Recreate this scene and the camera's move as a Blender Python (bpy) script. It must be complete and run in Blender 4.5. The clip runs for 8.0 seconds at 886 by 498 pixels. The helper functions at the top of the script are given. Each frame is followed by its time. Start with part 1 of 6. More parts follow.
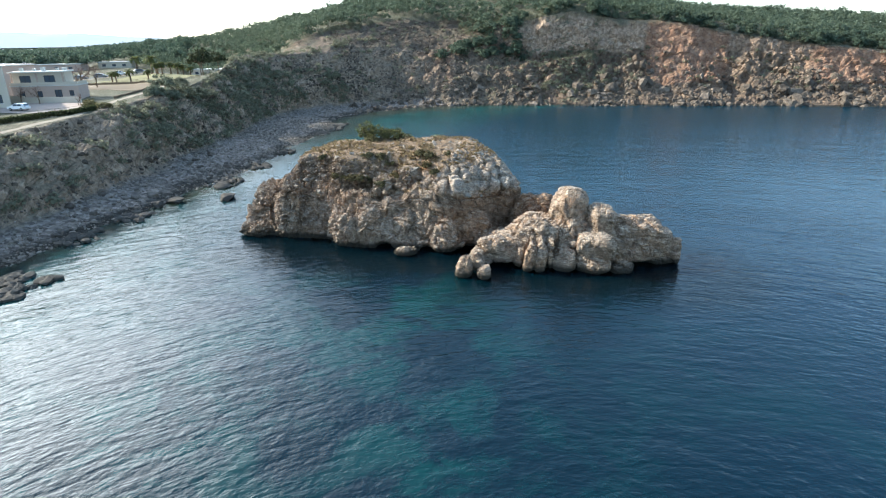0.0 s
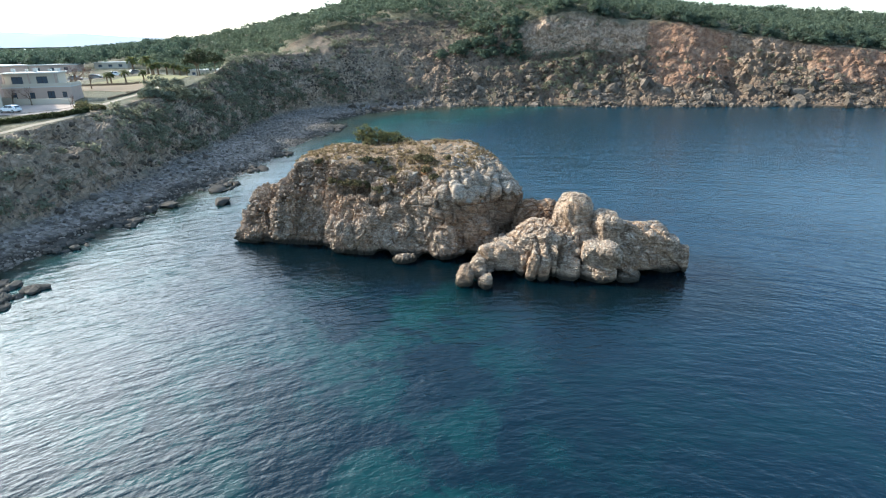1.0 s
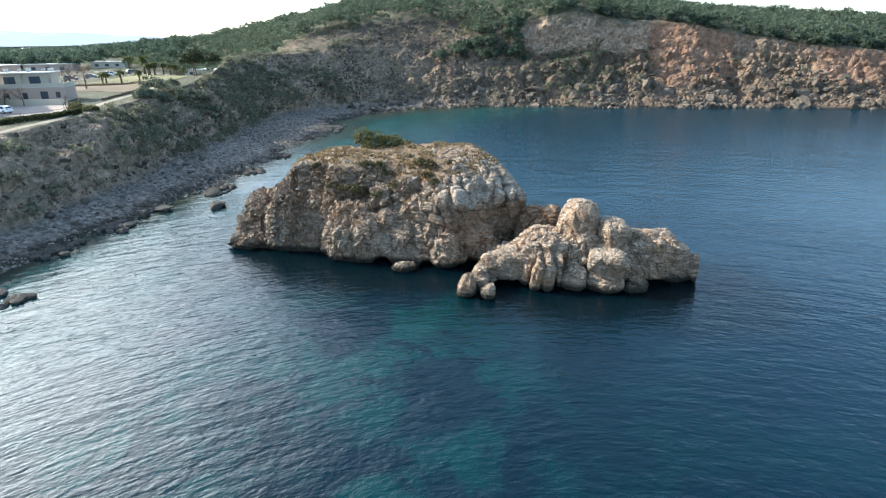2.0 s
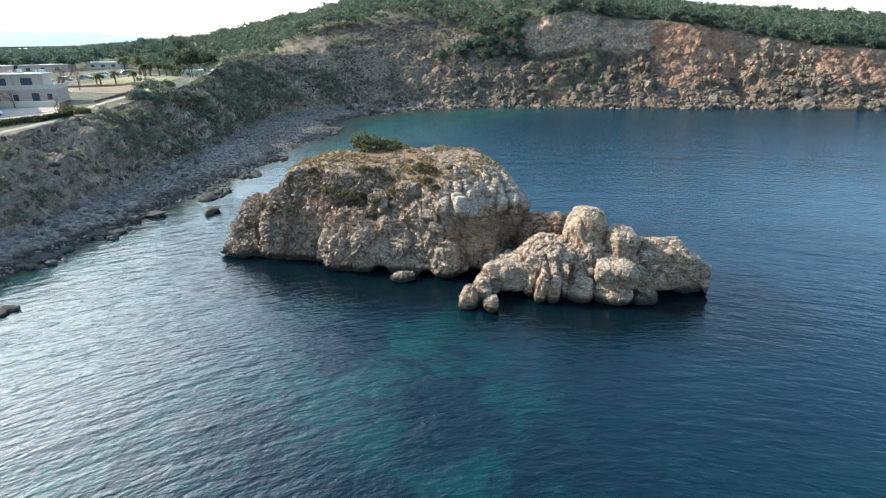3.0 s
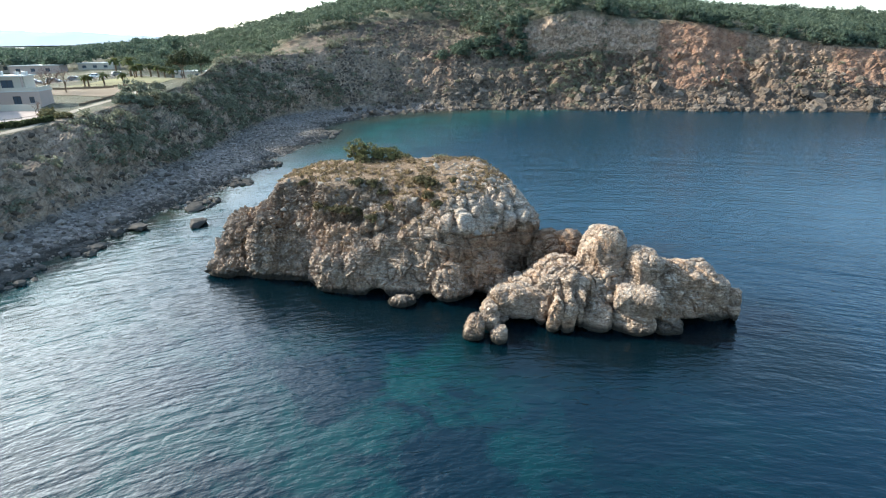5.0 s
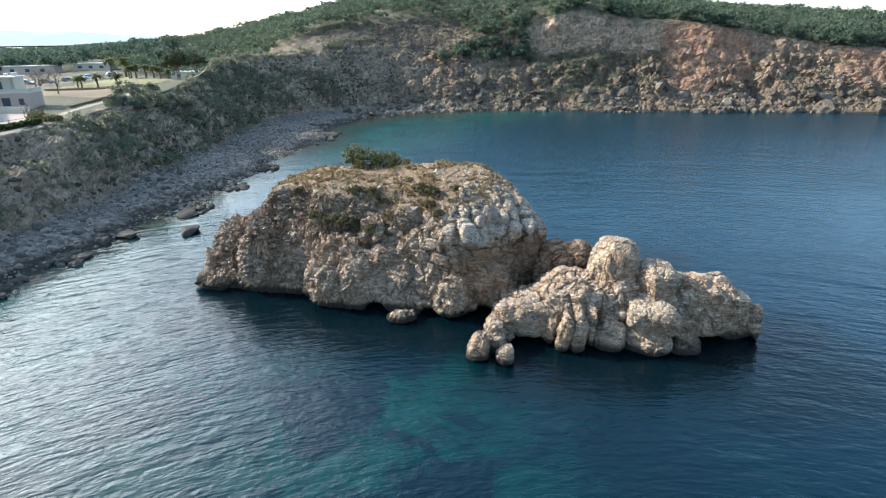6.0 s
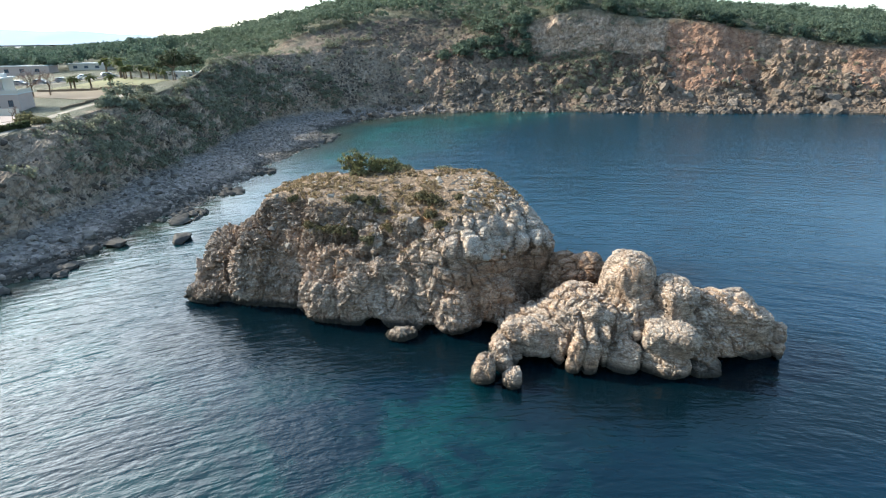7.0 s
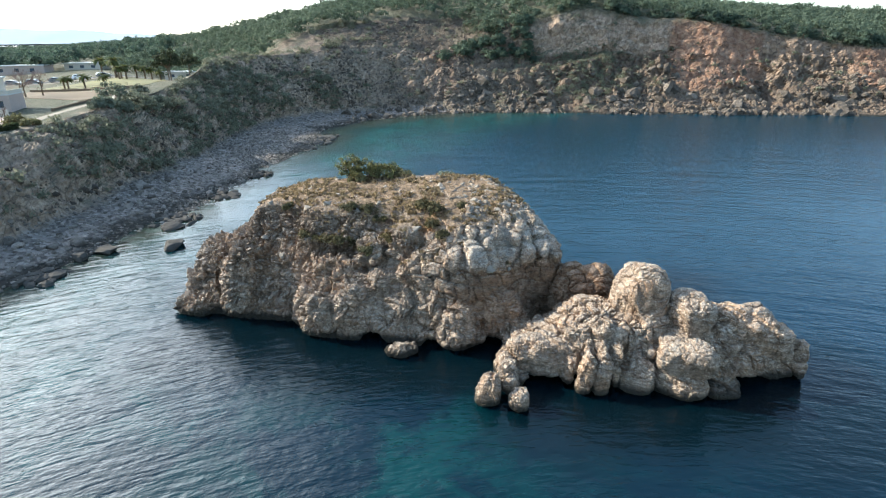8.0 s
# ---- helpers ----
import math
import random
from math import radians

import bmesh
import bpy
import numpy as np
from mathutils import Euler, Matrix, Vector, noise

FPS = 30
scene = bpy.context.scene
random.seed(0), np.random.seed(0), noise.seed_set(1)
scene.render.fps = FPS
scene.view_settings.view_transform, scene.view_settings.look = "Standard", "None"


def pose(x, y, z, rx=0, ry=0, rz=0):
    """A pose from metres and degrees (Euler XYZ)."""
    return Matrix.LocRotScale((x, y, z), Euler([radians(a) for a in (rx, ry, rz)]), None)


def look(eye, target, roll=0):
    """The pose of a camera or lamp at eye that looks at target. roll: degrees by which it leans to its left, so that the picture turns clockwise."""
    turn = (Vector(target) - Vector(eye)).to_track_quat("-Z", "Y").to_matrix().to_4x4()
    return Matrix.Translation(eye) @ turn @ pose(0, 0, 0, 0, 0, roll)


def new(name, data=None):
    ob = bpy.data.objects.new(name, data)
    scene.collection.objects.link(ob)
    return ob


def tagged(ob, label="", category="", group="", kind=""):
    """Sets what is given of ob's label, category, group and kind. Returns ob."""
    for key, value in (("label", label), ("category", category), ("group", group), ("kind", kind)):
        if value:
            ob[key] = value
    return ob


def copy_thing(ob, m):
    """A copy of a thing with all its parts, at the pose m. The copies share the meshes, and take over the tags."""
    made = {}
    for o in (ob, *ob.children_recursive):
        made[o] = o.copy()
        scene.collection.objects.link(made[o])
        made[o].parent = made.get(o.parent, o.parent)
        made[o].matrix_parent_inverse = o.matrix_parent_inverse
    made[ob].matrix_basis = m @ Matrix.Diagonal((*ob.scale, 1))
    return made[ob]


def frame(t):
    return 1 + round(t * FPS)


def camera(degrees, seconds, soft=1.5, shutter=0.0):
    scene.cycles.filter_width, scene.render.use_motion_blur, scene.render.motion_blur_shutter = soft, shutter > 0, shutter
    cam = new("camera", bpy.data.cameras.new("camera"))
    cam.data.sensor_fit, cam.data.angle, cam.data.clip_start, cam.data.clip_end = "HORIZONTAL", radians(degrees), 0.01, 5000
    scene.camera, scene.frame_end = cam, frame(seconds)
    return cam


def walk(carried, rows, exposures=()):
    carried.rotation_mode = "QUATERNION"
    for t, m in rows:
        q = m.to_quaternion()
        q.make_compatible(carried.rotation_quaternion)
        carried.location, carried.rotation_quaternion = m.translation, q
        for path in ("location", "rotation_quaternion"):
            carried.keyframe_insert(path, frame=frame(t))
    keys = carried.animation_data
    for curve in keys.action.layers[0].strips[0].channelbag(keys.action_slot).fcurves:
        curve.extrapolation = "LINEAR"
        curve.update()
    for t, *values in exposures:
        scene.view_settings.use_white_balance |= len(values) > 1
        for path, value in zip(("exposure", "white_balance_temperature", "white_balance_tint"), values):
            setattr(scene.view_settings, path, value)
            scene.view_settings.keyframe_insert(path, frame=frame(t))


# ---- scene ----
cam = camera(76.0, 8.0, 1.2)
PATH = [
    (0, (0.075, 0.638, 28.021), (0.062, 2.509, 27.316), -0.9),
    (0.5, (0.024, 1.847, 28.04), (0.012, 3.719, 27.336), -0.9),
    (1, (0.009, 3.152, 28.147), (-0.002, 5.024, 27.441), -0.9),
    (1.5, (-0.088, 4.442, 28.219), (-0.098, 6.313, 27.512), -0.8),
    (3, (-0.306, 8.818, 28.333), (-0.314, 10.689, 27.626), -0.8),
    (3.5, (-0.377, 10.311, 28.408), (-0.384, 12.181, 27.7), -0.8),
    (4, (-0.435, 12.016, 28.471), (-0.442, 13.886, 27.763), -0.8),
    (4.5, (-0.5, 13.637, 28.515), (-0.508, 15.508, 27.806), -0.8),
    (6, (-0.733, 19.15, 28.547), (-0.743, 21.02, 27.838), -0.8),
    (6.5, (-0.84, 20.947, 28.622), (-0.851, 22.817, 27.911), -0.8),
    (7, (-0.967, 22.84, 28.653), (-0.978, 24.709, 27.942), -0.8),
    (7.5, (-1.104, 24.552, 28.643), (-1.113, 26.422, 27.932), -0.7),
    (8, (-1.196, 25.936, 28.686), (-1.206, 27.805, 27.974), -0.7),
]
walk(cam, [(t, look(eye, target, roll)) for t, eye, target, roll in PATH], [(0, 1.16, 6200, 4), (8, 1.16, 6200, 4)])

# ---- world, sun, exposure ----
SUN_FROM = Vector((-0.84, 0.23, 0.50)).normalized()
# the haze is brightest low over the land, where the bay faces the light
HAZE_FROM = Vector((-0.72, 0.61, 0.33)).normalized()
world = bpy.data.worlds.new("sky")
scene.world = world
world.use_nodes = True
wn = world.node_tree.nodes
wl = world.node_tree.links
sky = wn.new("ShaderNodeTexSky")
sky.sky_type = "NISHITA"
sky.sun_disc = False
sky.sun_elevation = math.asin(SUN_FROM.z)
sky.sun_rotation = math.atan2(SUN_FROM.x, SUN_FROM.y)
sky.air_density, sky.dust_density, sky.ozone_density = 1.0, 1.0, 1.5
# thin high cloud: an even veil, and the broad glow that it spreads round the sun
coord = wn.new("ShaderNodeTexCoord")
toward = wn.new("ShaderNodeVectorMath")
toward.operation = "DOT_PRODUCT"
toward.inputs[1].default_value = HAZE_FROM
wl.new(coord.outputs["Generated"], toward.inputs[0])
near_sun = wn.new("ShaderNodeMath")
near_sun.operation, near_sun.use_clamp = "MAXIMUM", True
wl.new(toward.outputs["Value"], near_sun.inputs[0])
near_sun.inputs[1].default_value = 0.0
glow = wn.new("ShaderNodeMath")
glow.operation = "POWER"
wl.new(near_sun.outputs[0], glow.inputs[0])
glow.inputs[1].default_value = 12.0
veil = wn.new("ShaderNodeMix")
veil.data_type, veil.clamp_result = "RGBA", False
wl.new(glow.outputs[0], veil.inputs[0])
veil.inputs[6].default_value = (0.42, 0.74, 1.08, 1)
veil.inputs[7].default_value = (29.5, 29.2, 28.2, 1)
both = wn.new("ShaderNodeMix")
both.data_type, both.blend_type, both.clamp_result = "RGBA", "ADD", False
both.inputs[0].default_value = 1.0
wl.new(sky.outputs[0], both.inputs[6])
wl.new(veil.outputs[2], both.inputs[7])
wl.new(both.outputs[2], wn["Background"].inputs[0])
wn["Background"].inputs[1].default_value = 0.15
sun = new("sun", bpy.data.lights.new("sun", "SUN"))
sun.data.energy, sun.data.angle, sun.data.color = 4.7, radians(1.0), (1.0, 0.92, 0.80)
sun.matrix_world = look(SUN_FROM * 100, (0, 0, 0))


# ---- numeric helpers: lattice noise, cell noise, curves ----
def hash01(i, j, k, seed):
    n = (i.astype(np.int64) * 73856093) ^ (j.astype(np.int64) * 19349663) ^ (k.astype(np.int64) * 83492791) ^ (seed * 2654435761)
    n = (n ^ (n >> 13)) & 0x7FFFFFFF
    n = (n * ((n * n * 15731 + 789221) & 0x7FFFFFFF) + 1376312589) & 0x7FFFFFFF
    return n / 2147483647.0


def vnoise(p, seed=0):
    """Smooth value noise in -1..1 at the rows of p."""
    c = np.floor(p)
    f = p - c
    f = f * f * (3 - 2 * f)
    c = c.astype(np.int64)
    out = 0
    for a in (0, 1):
        for b in (0, 1):
            for d in (0, 1):
                w = (f[:, 0] if a else 1 - f[:, 0]) * (f[:, 1] if b else 1 - f[:, 1]) * (f[:, 2] if d else 1 - f[:, 2])
                out = out + w * hash01(c[:, 0] + a, c[:, 1] + b, c[:, 2] + d, seed)
    return out * 2 - 1


def fbm(p, octaves=4, seed=0):
    out, amp, q = 0, 0.5, np.array(p, float)
    for o in range(octaves):
        out = out + amp * vnoise(q, seed + o)
        q, amp = q * 2.03 + 11.3, amp * 0.5
    return out


def worley(p, seed=0):
    """Distances to the nearest and second nearest cell point, and a number of the cell."""
    c = np.floor(p).astype(np.int64)
    f1, f2 = np.full(len(p), 9.0), np.full(len(p), 9.0)
    tag = np.zeros(len(p))
    for a in (-1, 0, 1):
        for b in (-1, 0, 1):
            for d in (-1, 0, 1):
                i, j, k = c[:, 0] + a, c[:, 1] + b, c[:, 2] + d
                r = hash01(i, j, k, seed)
                q = np.stack((i + r, j + hash01(i, j, k, seed + 1), k + hash01(i, j, k, seed + 2)), 1)
                dist = np.sqrt(((q - p) ** 2).sum(1))
                near = dist < f1
                f2 = np.where(near, f1, np.minimum(f2, dist))
                tag = np.where(near, r, tag)
                f1 = np.where(near, dist, f1)
    return f1, f2, tag


def facets(p, seed=0):
    """Cell noise of tilted flat faces: the height of each cell's own plane, the gap between cells, and a number of the cell."""
    c = np.floor(p).astype(np.int64)
    f1, f2 = np.full(len(p), 9.0), np.full(len(p), 9.0)
    tag, off = np.zeros(len(p)), np.zeros((len(p), 3))
    for a in (-1, 0, 1):
        for b in (-1, 0, 1):
            for d in (-1, 0, 1):
                i, j, k = c[:, 0] + a, c[:, 1] + b, c[:, 2] + d
                r = hash01(i, j, k, seed)
                q = np.stack((i + r, j + hash01(i, j, k, seed + 1), k + hash01(i, j, k, seed + 2)), 1)
                dist = np.sqrt(((q - p) ** 2).sum(1))
                near = dist < f1
                f2 = np.where(near, f1, np.minimum(f2, dist))
                tag = np.where(near, r, tag)
                off = np.where(near[:, None], p - q, off)
                f1 = np.where(near, dist, f1)
    tilt = np.stack((np.sin(tag * 971), np.cos(tag * 577), np.sin(tag * 1313)), 1)
    return (off * tilt).sum(1), f2 - f1, tag


def catmull(pts, u):
    """Points on a curve through the rows of pts (along axis 0) at the positions u."""
    pts = np.asarray(pts, float)
    n = len(pts)
    i = np.clip(np.floor(u).astype(int), 0, n - 2)
    t = (u - i).reshape(-1, *([1] * (pts.ndim - 1)))
    p0, p1, p2, p3 = pts[np.maximum(i - 1, 0)], pts[i], pts[i + 1], pts[np.minimum(i + 2, n - 1)]
    return 0.5 * (2 * p1 + (p2 - p0) * t + (2 * p0 - 5 * p1 + 4 * p2 - p3) * t ** 2 + (3 * p1 - p0 - 3 * p2 + p3) * t ** 3)


def sstep(a, b, x):
    t = np.clip((x - a) / (b - a), 0, 1)
    return t * t * (3 - 2 * t)


def mesh_of(name, verts, faces, mat=None, smooth=True, attrs=()):
    """A mesh from arrays: rows of places, and rows of equally many corners."""
    verts, faces = np.asarray(verts, np.float32), np.asarray(faces, np.int32)
    me = bpy.data.meshes.new(name)
    count, k = faces.shape
    me.vertices.add(len(verts))
    me.vertices.foreach_set("co", verts.ravel())
    me.loops.add(count * k)
    me.loops.foreach_set("vertex_index", faces.ravel())
    me.polygons.add(count)
    me.polygons.foreach_set("loop_start", np.arange(0, count * k, k, dtype=np.int32))
    me.polygons.foreach_set("use_smooth", np.full(count, smooth))
    me.update(calc_edges=True)
    for key, values in attrs:
        slot = me.attributes.new(key, "FLOAT", "POINT")
        slot.data.foreach_set("value", np.asarray(values, np.float32))
    if mat:
        me.materials.append(mat)
    return me


def part(name, data, material=None, parent=None, label="", m=None):
    """Link a bmesh or a mesh as one object, under a parent where one is given."""
    if isinstance(data, bmesh.types.BMesh):
        me = bpy.data.meshes.new(name)
        data.to_mesh(me)
        data.free()
    else:
        me = data
    if material and not me.materials:
        me.materials.append(material)
    ob = new(name, me)
    if parent:
        ob.parent = parent
    if m is not None:
        ob.matrix_basis = m
    if label:
        ob["label"] = label
    return ob


def surface_nets(field, origin, h):
    """A mesh of the zero surface of a field on a grid (inside: negative)."""
    inside = field < 0
    nx, ny, nz = (n - 1 for n in field.shape)
    corners = [(a, b, c) for a in (0, 1) for b in (0, 1) for c in (0, 1)]
    count = sum(inside[a:a + nx, b:b + ny, c:c + nz].astype(np.int8) for a, b, c in corners)
    cells = np.argwhere((count > 0) & (count < 8))
    index = np.full((nx, ny, nz), -1, np.int64)
    index[tuple(cells.T)] = np.arange(len(cells))
    total, hits = np.zeros((len(cells), 3)), np.zeros(len(cells))
    val = {k: field[cells[:, 0] + k[0], cells[:, 1] + k[1], cells[:, 2] + k[2]] for k in corners}
    for p in corners:
        for axis in range(3):
            if p[axis] == 0:
                q = tuple(1 if n == axis else p[n] for n in range(3))
                va, vb = val[p], val[q]
                cross = (va < 0) != (vb < 0)
                t = np.where(cross, va / np.where(cross, va - vb, 1), 0)
                pos = np.array(p, float)[None, :].repeat(len(cells), 0)
                pos[:, axis] += t
                total += pos * cross[:, None]
                hits += cross
    verts = (cells + total / hits[:, None]) * h + np.asarray(origin)
    faces = []
    for axis in range(3):
        u, v = (axis + 1) % 3, (axis + 2) % 3
        lo = [slice(None)] * 3
        hi = [slice(None)] * 3
        lo[axis], hi[axis] = slice(0, -1), slice(1, None)
        change = inside[tuple(lo)] != inside[tuple(hi)]
        e = np.argwhere(change)
        ok = (e[:, u] > 0) & (e[:, v] > 0) & (e[:, u] < (nx, ny, nz)[u]) & (e[:, v] < (nx, ny, nz)[v])
        e = e[ok]
        flip = inside[tuple(e.T)]
        quad = []
        for du, dv in ((-1, -1), (0, -1), (0, 0), (-1, 0)):
            c = e.copy()
            c[:, u] += du
            c[:, v] += dv
            quad.append(index[tuple(c.T)])
        quad = np.stack(quad, 1)
        quad[~flip] = quad[~flip][:, ::-1]
        faces.append(quad)
    return verts, np.concatenate(faces)


# ---- materials ----
def mat_new(name):
    m = bpy.data.materials.new(name)
    m.use_nodes = True
    return m, m.node_tree.nodes, m.node_tree.links, m.node_tree.nodes["Principled BSDF"]


def noise_node(n, l, scale, detail=6, rough=0.6, vec=None, distort=0.0):
    t = n.new("ShaderNodeTexNoise")
    t.inputs["Scale"].default_value, t.inputs["Detail"].default_value = scale, detail
    t.inputs["Roughness"].default_value, t.inputs["Distortion"].default_value = rough, distort
    if vec:
        l.new(vec, t.inputs["Vector"])
    return t.outputs["Fac"]


def ramp(n, l, fac, *stops):
    r = n.new("ShaderNodeValToRGB")
    e = r.color_ramp.elements
    while len(e) < len(stops):
        e.new(0.5)
    for k, (pos, col) in zip(e, stops):
        k.position = pos
        k.color = (*col, 1) if isinstance(col, tuple) else (col, col, col, 1)
    l.new(fac, r.inputs[0])
    return r.outputs[0]


def mix(n, l, fac, a, b, mode="MIX"):
    x = n.new("ShaderNodeMix")
    x.data_type, x.blend_type = "RGBA", mode
    for sock, val in ((x.inputs[0], fac), (x.inputs[6], a), (x.inputs[7], b)):
        if isinstance(val, (int, float)):
            sock.default_value = val
        elif isinstance(val, tuple):
            sock.default_value = (*val, 1)
        else:
            l.new(val, sock)
    return x.outputs[2]


def calc(n, l, op, a, b=0.0, c=0.0):
    x = n.new("ShaderNodeMath")
    x.operation = op
    for sock, val in zip(x.inputs, (a, b, c)):
        if isinstance(val, (int, float)):
            sock.default_value = val
        else:
            l.new(val, sock)
    return x.outputs[0]


def span(n, l, val, a, b):
    """0 at a, 1 at b, smooth between."""
    x = n.new("ShaderNodeMapRange")
    x.interpolation_type = "SMOOTHSTEP"
    x.inputs["From Min"].default_value, x.inputs["From Max"].default_value = a, b
    l.new(val, x.inputs["Value"])
    return x.outputs[0]


def bump(n, l, bsdf, *layers):
    """Stack layers of (height, strength, distance) on the normal."""
    last = None
    for height, strength, dist in layers:
        b = n.new("ShaderNodeBump")
        b.inputs["Strength"].default_value, b.inputs["Distance"].default_value = strength, dist
        l.new(height, b.inputs["Height"])
        if last:
            l.new(last, b.inputs["Normal"])
        last = b.outputs[0]
    l.new(last, bsdf.inputs["Normal"])


def place(n, l, scale=None, rot=None):
    g = n.new("ShaderNodeNewGeometry")
    out = g.outputs["Position"]
    if scale or rot:
        m = n.new("ShaderNodeMapping")
        l.new(out, m.inputs[0])
        if scale:
            m.inputs["Scale"].default_value = scale
        if rot:
            m.inputs["Rotation"].default_value = rot
        out = m.outputs[0]
    return g, out


def xyz(n, l, vec):
    s = n.new("ShaderNodeSeparateXYZ")
    l.new(vec, s.inputs[0])
    return s.outputs


def attr(n, key):
    a = n.new("ShaderNodeAttribute")
    a.attribute_name = key
    return a.outputs["Fac"]


def cell_node(n, l, scale, vec=None, feature="F1", rand=1.0):
    v = n.new("ShaderNodeTexVoronoi")
    v.feature = feature
    v.inputs["Scale"].default_value, v.inputs["Randomness"].default_value = scale, rand
    if vec:
        l.new(vec, v.inputs["Vector"])
    return v.outputs


def plain(name, colour, rough=0.8, var=0.25, scale=3.0, metal=0.0, spec=0.12):
    """Simple painted or natural surface with grain at two scales."""
    m, n, l, b = mat_new(name)
    g, pos = place(n, l)
    f = noise_node(n, l, scale, 5)
    f2 = noise_node(n, l, scale * 9, 3)
    f = calc(n, l, "ADD", calc(n, l, "MULTIPLY", f, 0.7), calc(n, l, "MULTIPLY", f2, 0.3))
    lo = tuple(c * (1 - var) for c in colour)
    hi = tuple(min(1, c * (1 + var)) for c in colour)
    l.new(ramp(n, l, f, (0.3, lo), (0.7, hi)), b.inputs["Base Color"])
    b.inputs["Roughness"].default_value, b.inputs["Metallic"].default_value = rough, metal
    b.inputs["Specular IOR Level"].default_value = spec
    return m


def limestone():
    m, n, l, b = mat_new("weathered_limestone")
    g, pos = place(n, l)
    x, y, z = xyz(n, l, pos)
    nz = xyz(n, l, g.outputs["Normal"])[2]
    big = noise_node(n, l, 0.22, 5, 0.6, pos, 0.4)
    mid = noise_node(n, l, 1.3, 7, 0.65, pos)
    fine = noise_node(n, l, 7.0, 6, 0.7, pos)
    col = ramp(n, l, mid, (0.28, (0.175, 0.116, 0.079)), (0.45, (0.315, 0.224, 0.157)), (0.60, (0.44, 0.330, 0.240)), (0.78, (0.61, 0.485, 0.375)))
    warm = ramp(n, l, big, (0.45, (1.0, 1.0, 1.0)), (0.68, (1.08, 0.93, 0.80)))
    col = mix(n, l, 1.0, col, warm, "MULTIPLY")
    # grey lichen on the high seaward side
    side = calc(n, l, "ADD", calc(n, l, "MULTIPLY", x, 0.10), calc(n, l, "MULTIPLY", z, -0.45))
    side = calc(n, l, "ADD", side, calc(n, l, "MULTIPLY", calc(n, l, "SUBTRACT", noise_node(n, l, 0.3, 6, 0.65, pos), 0.5), 5.0))
    lichen = span(n, l, side, -4.2, -5.6)
    col = mix(n, l, calc(n, l, "MULTIPLY", lichen, 0.6), col, mix(n, l, 1.0, col, (0.46, 0.46, 0.47), "MULTIPLY"))
    _, beds = place(n, l, (0.9, 0.9, 5.5), (radians(7), radians(-9), 0))
    bed = noise_node(n, l, 1.0, 5, 0.65, beds, 0.7)
    col = mix(n, l, 0.7, col, ramp(n, l, bed, (0.38, 0.55), (0.52, 1.0), (0.7, 1.15)), "MULTIPLY")
    # upward faces lightened: light from above put into the colour
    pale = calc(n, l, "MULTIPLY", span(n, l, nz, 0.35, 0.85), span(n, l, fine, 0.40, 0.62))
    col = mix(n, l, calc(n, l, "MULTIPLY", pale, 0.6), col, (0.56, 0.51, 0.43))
    # brown tint of the sheltered eastern wall, its shade darkened into the colour
    shaded = calc(n, l, "MULTIPLY", span(n, l, calc(n, l, "ADD", x, calc(n, l, "MULTIPLY", big, 5.0)), 0.5, 3.5), span(n, l, calc(n, l, "ADD", z, calc(n, l, "MULTIPLY", mid, 2.0)), 9.0, 7.4))
    shaded = calc(n, l, "MULTIPLY", shaded, span(n, l, y, 73.2, 75.2))
    col = mix(n, l, calc(n, l, "MULTIPLY", shaded, 0.9), col, mix(n, l, 1.0, col, (0.62, 0.52, 0.45), "MULTIPLY"))
    # rust-coloured earth in the gully below the brow
    spot = n.new("ShaderNodeVectorMath")
    spot.operation = "DISTANCE"
    l.new(pos, spot.inputs[0])
    spot.inputs[1].default_value = (-2.6, 80.6, 10.2)
    stain = span(n, l, calc(n, l, "ADD", spot.outputs["Value"], calc(n, l, "MULTIPLY", mid, 3.0)), 3.9, 2.4)
    col = mix(n, l, calc(n, l, "MULTIPLY", stain, 0.75), col, (0.36, 0.185, 0.085))
    # paler stone on the eastern brow
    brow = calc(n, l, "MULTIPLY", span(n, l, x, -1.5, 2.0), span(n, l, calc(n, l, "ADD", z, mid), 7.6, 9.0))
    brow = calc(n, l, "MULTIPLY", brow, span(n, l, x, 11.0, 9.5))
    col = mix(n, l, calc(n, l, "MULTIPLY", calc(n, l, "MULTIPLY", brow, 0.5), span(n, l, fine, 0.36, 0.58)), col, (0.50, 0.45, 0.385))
    _, tilted = place(n, l, (1.0, 1.0, 1.7), (radians(7), radians(-9), 0))
    wander = n.new("ShaderNodeTexNoise")
    l.new(tilted, wander.inputs["Vector"])
    wander.inputs["Scale"].default_value, wander.inputs["Detail"].default_value = 1.6, 5
    bent = n.new("ShaderNodeVectorMath")
    bent.operation = "MULTIPLY_ADD"
    l.new(wander.outputs["Color"], bent.inputs[0])
    bent.inputs[1].default_value = (0.9, 0.9, 0.7)
    l.new(tilted, bent.inputs[2])
    broken = span(n, l, noise_node(n, l, 0.5, 4, 0.6, pos), 0.30, 0.50)
    gap = cell_node(n, l, 0.75, bent.outputs[0], "DISTANCE_TO_EDGE")["Distance"]
    crack = span(n, l, calc(n, l, "ADD", gap, calc(n, l, "MULTIPLY", mid, 0.06)), 0.075, 0.035)
    crack = calc(n, l, "MULTIPLY", crack, broken)
    col = mix(n, l, calc(n, l, "MULTIPLY", crack, 0.35), col, (0.055, 0.042, 0.032))
    joint = cell_node(n, l, 2.0, bent.outputs[0], "DISTANCE_TO_EDGE")["Distance"]
    thin = span(n, l, calc(n, l, "ADD", joint, calc(n, l, "MULTIPLY", fine, 0.10)), 0.10, 0.055)
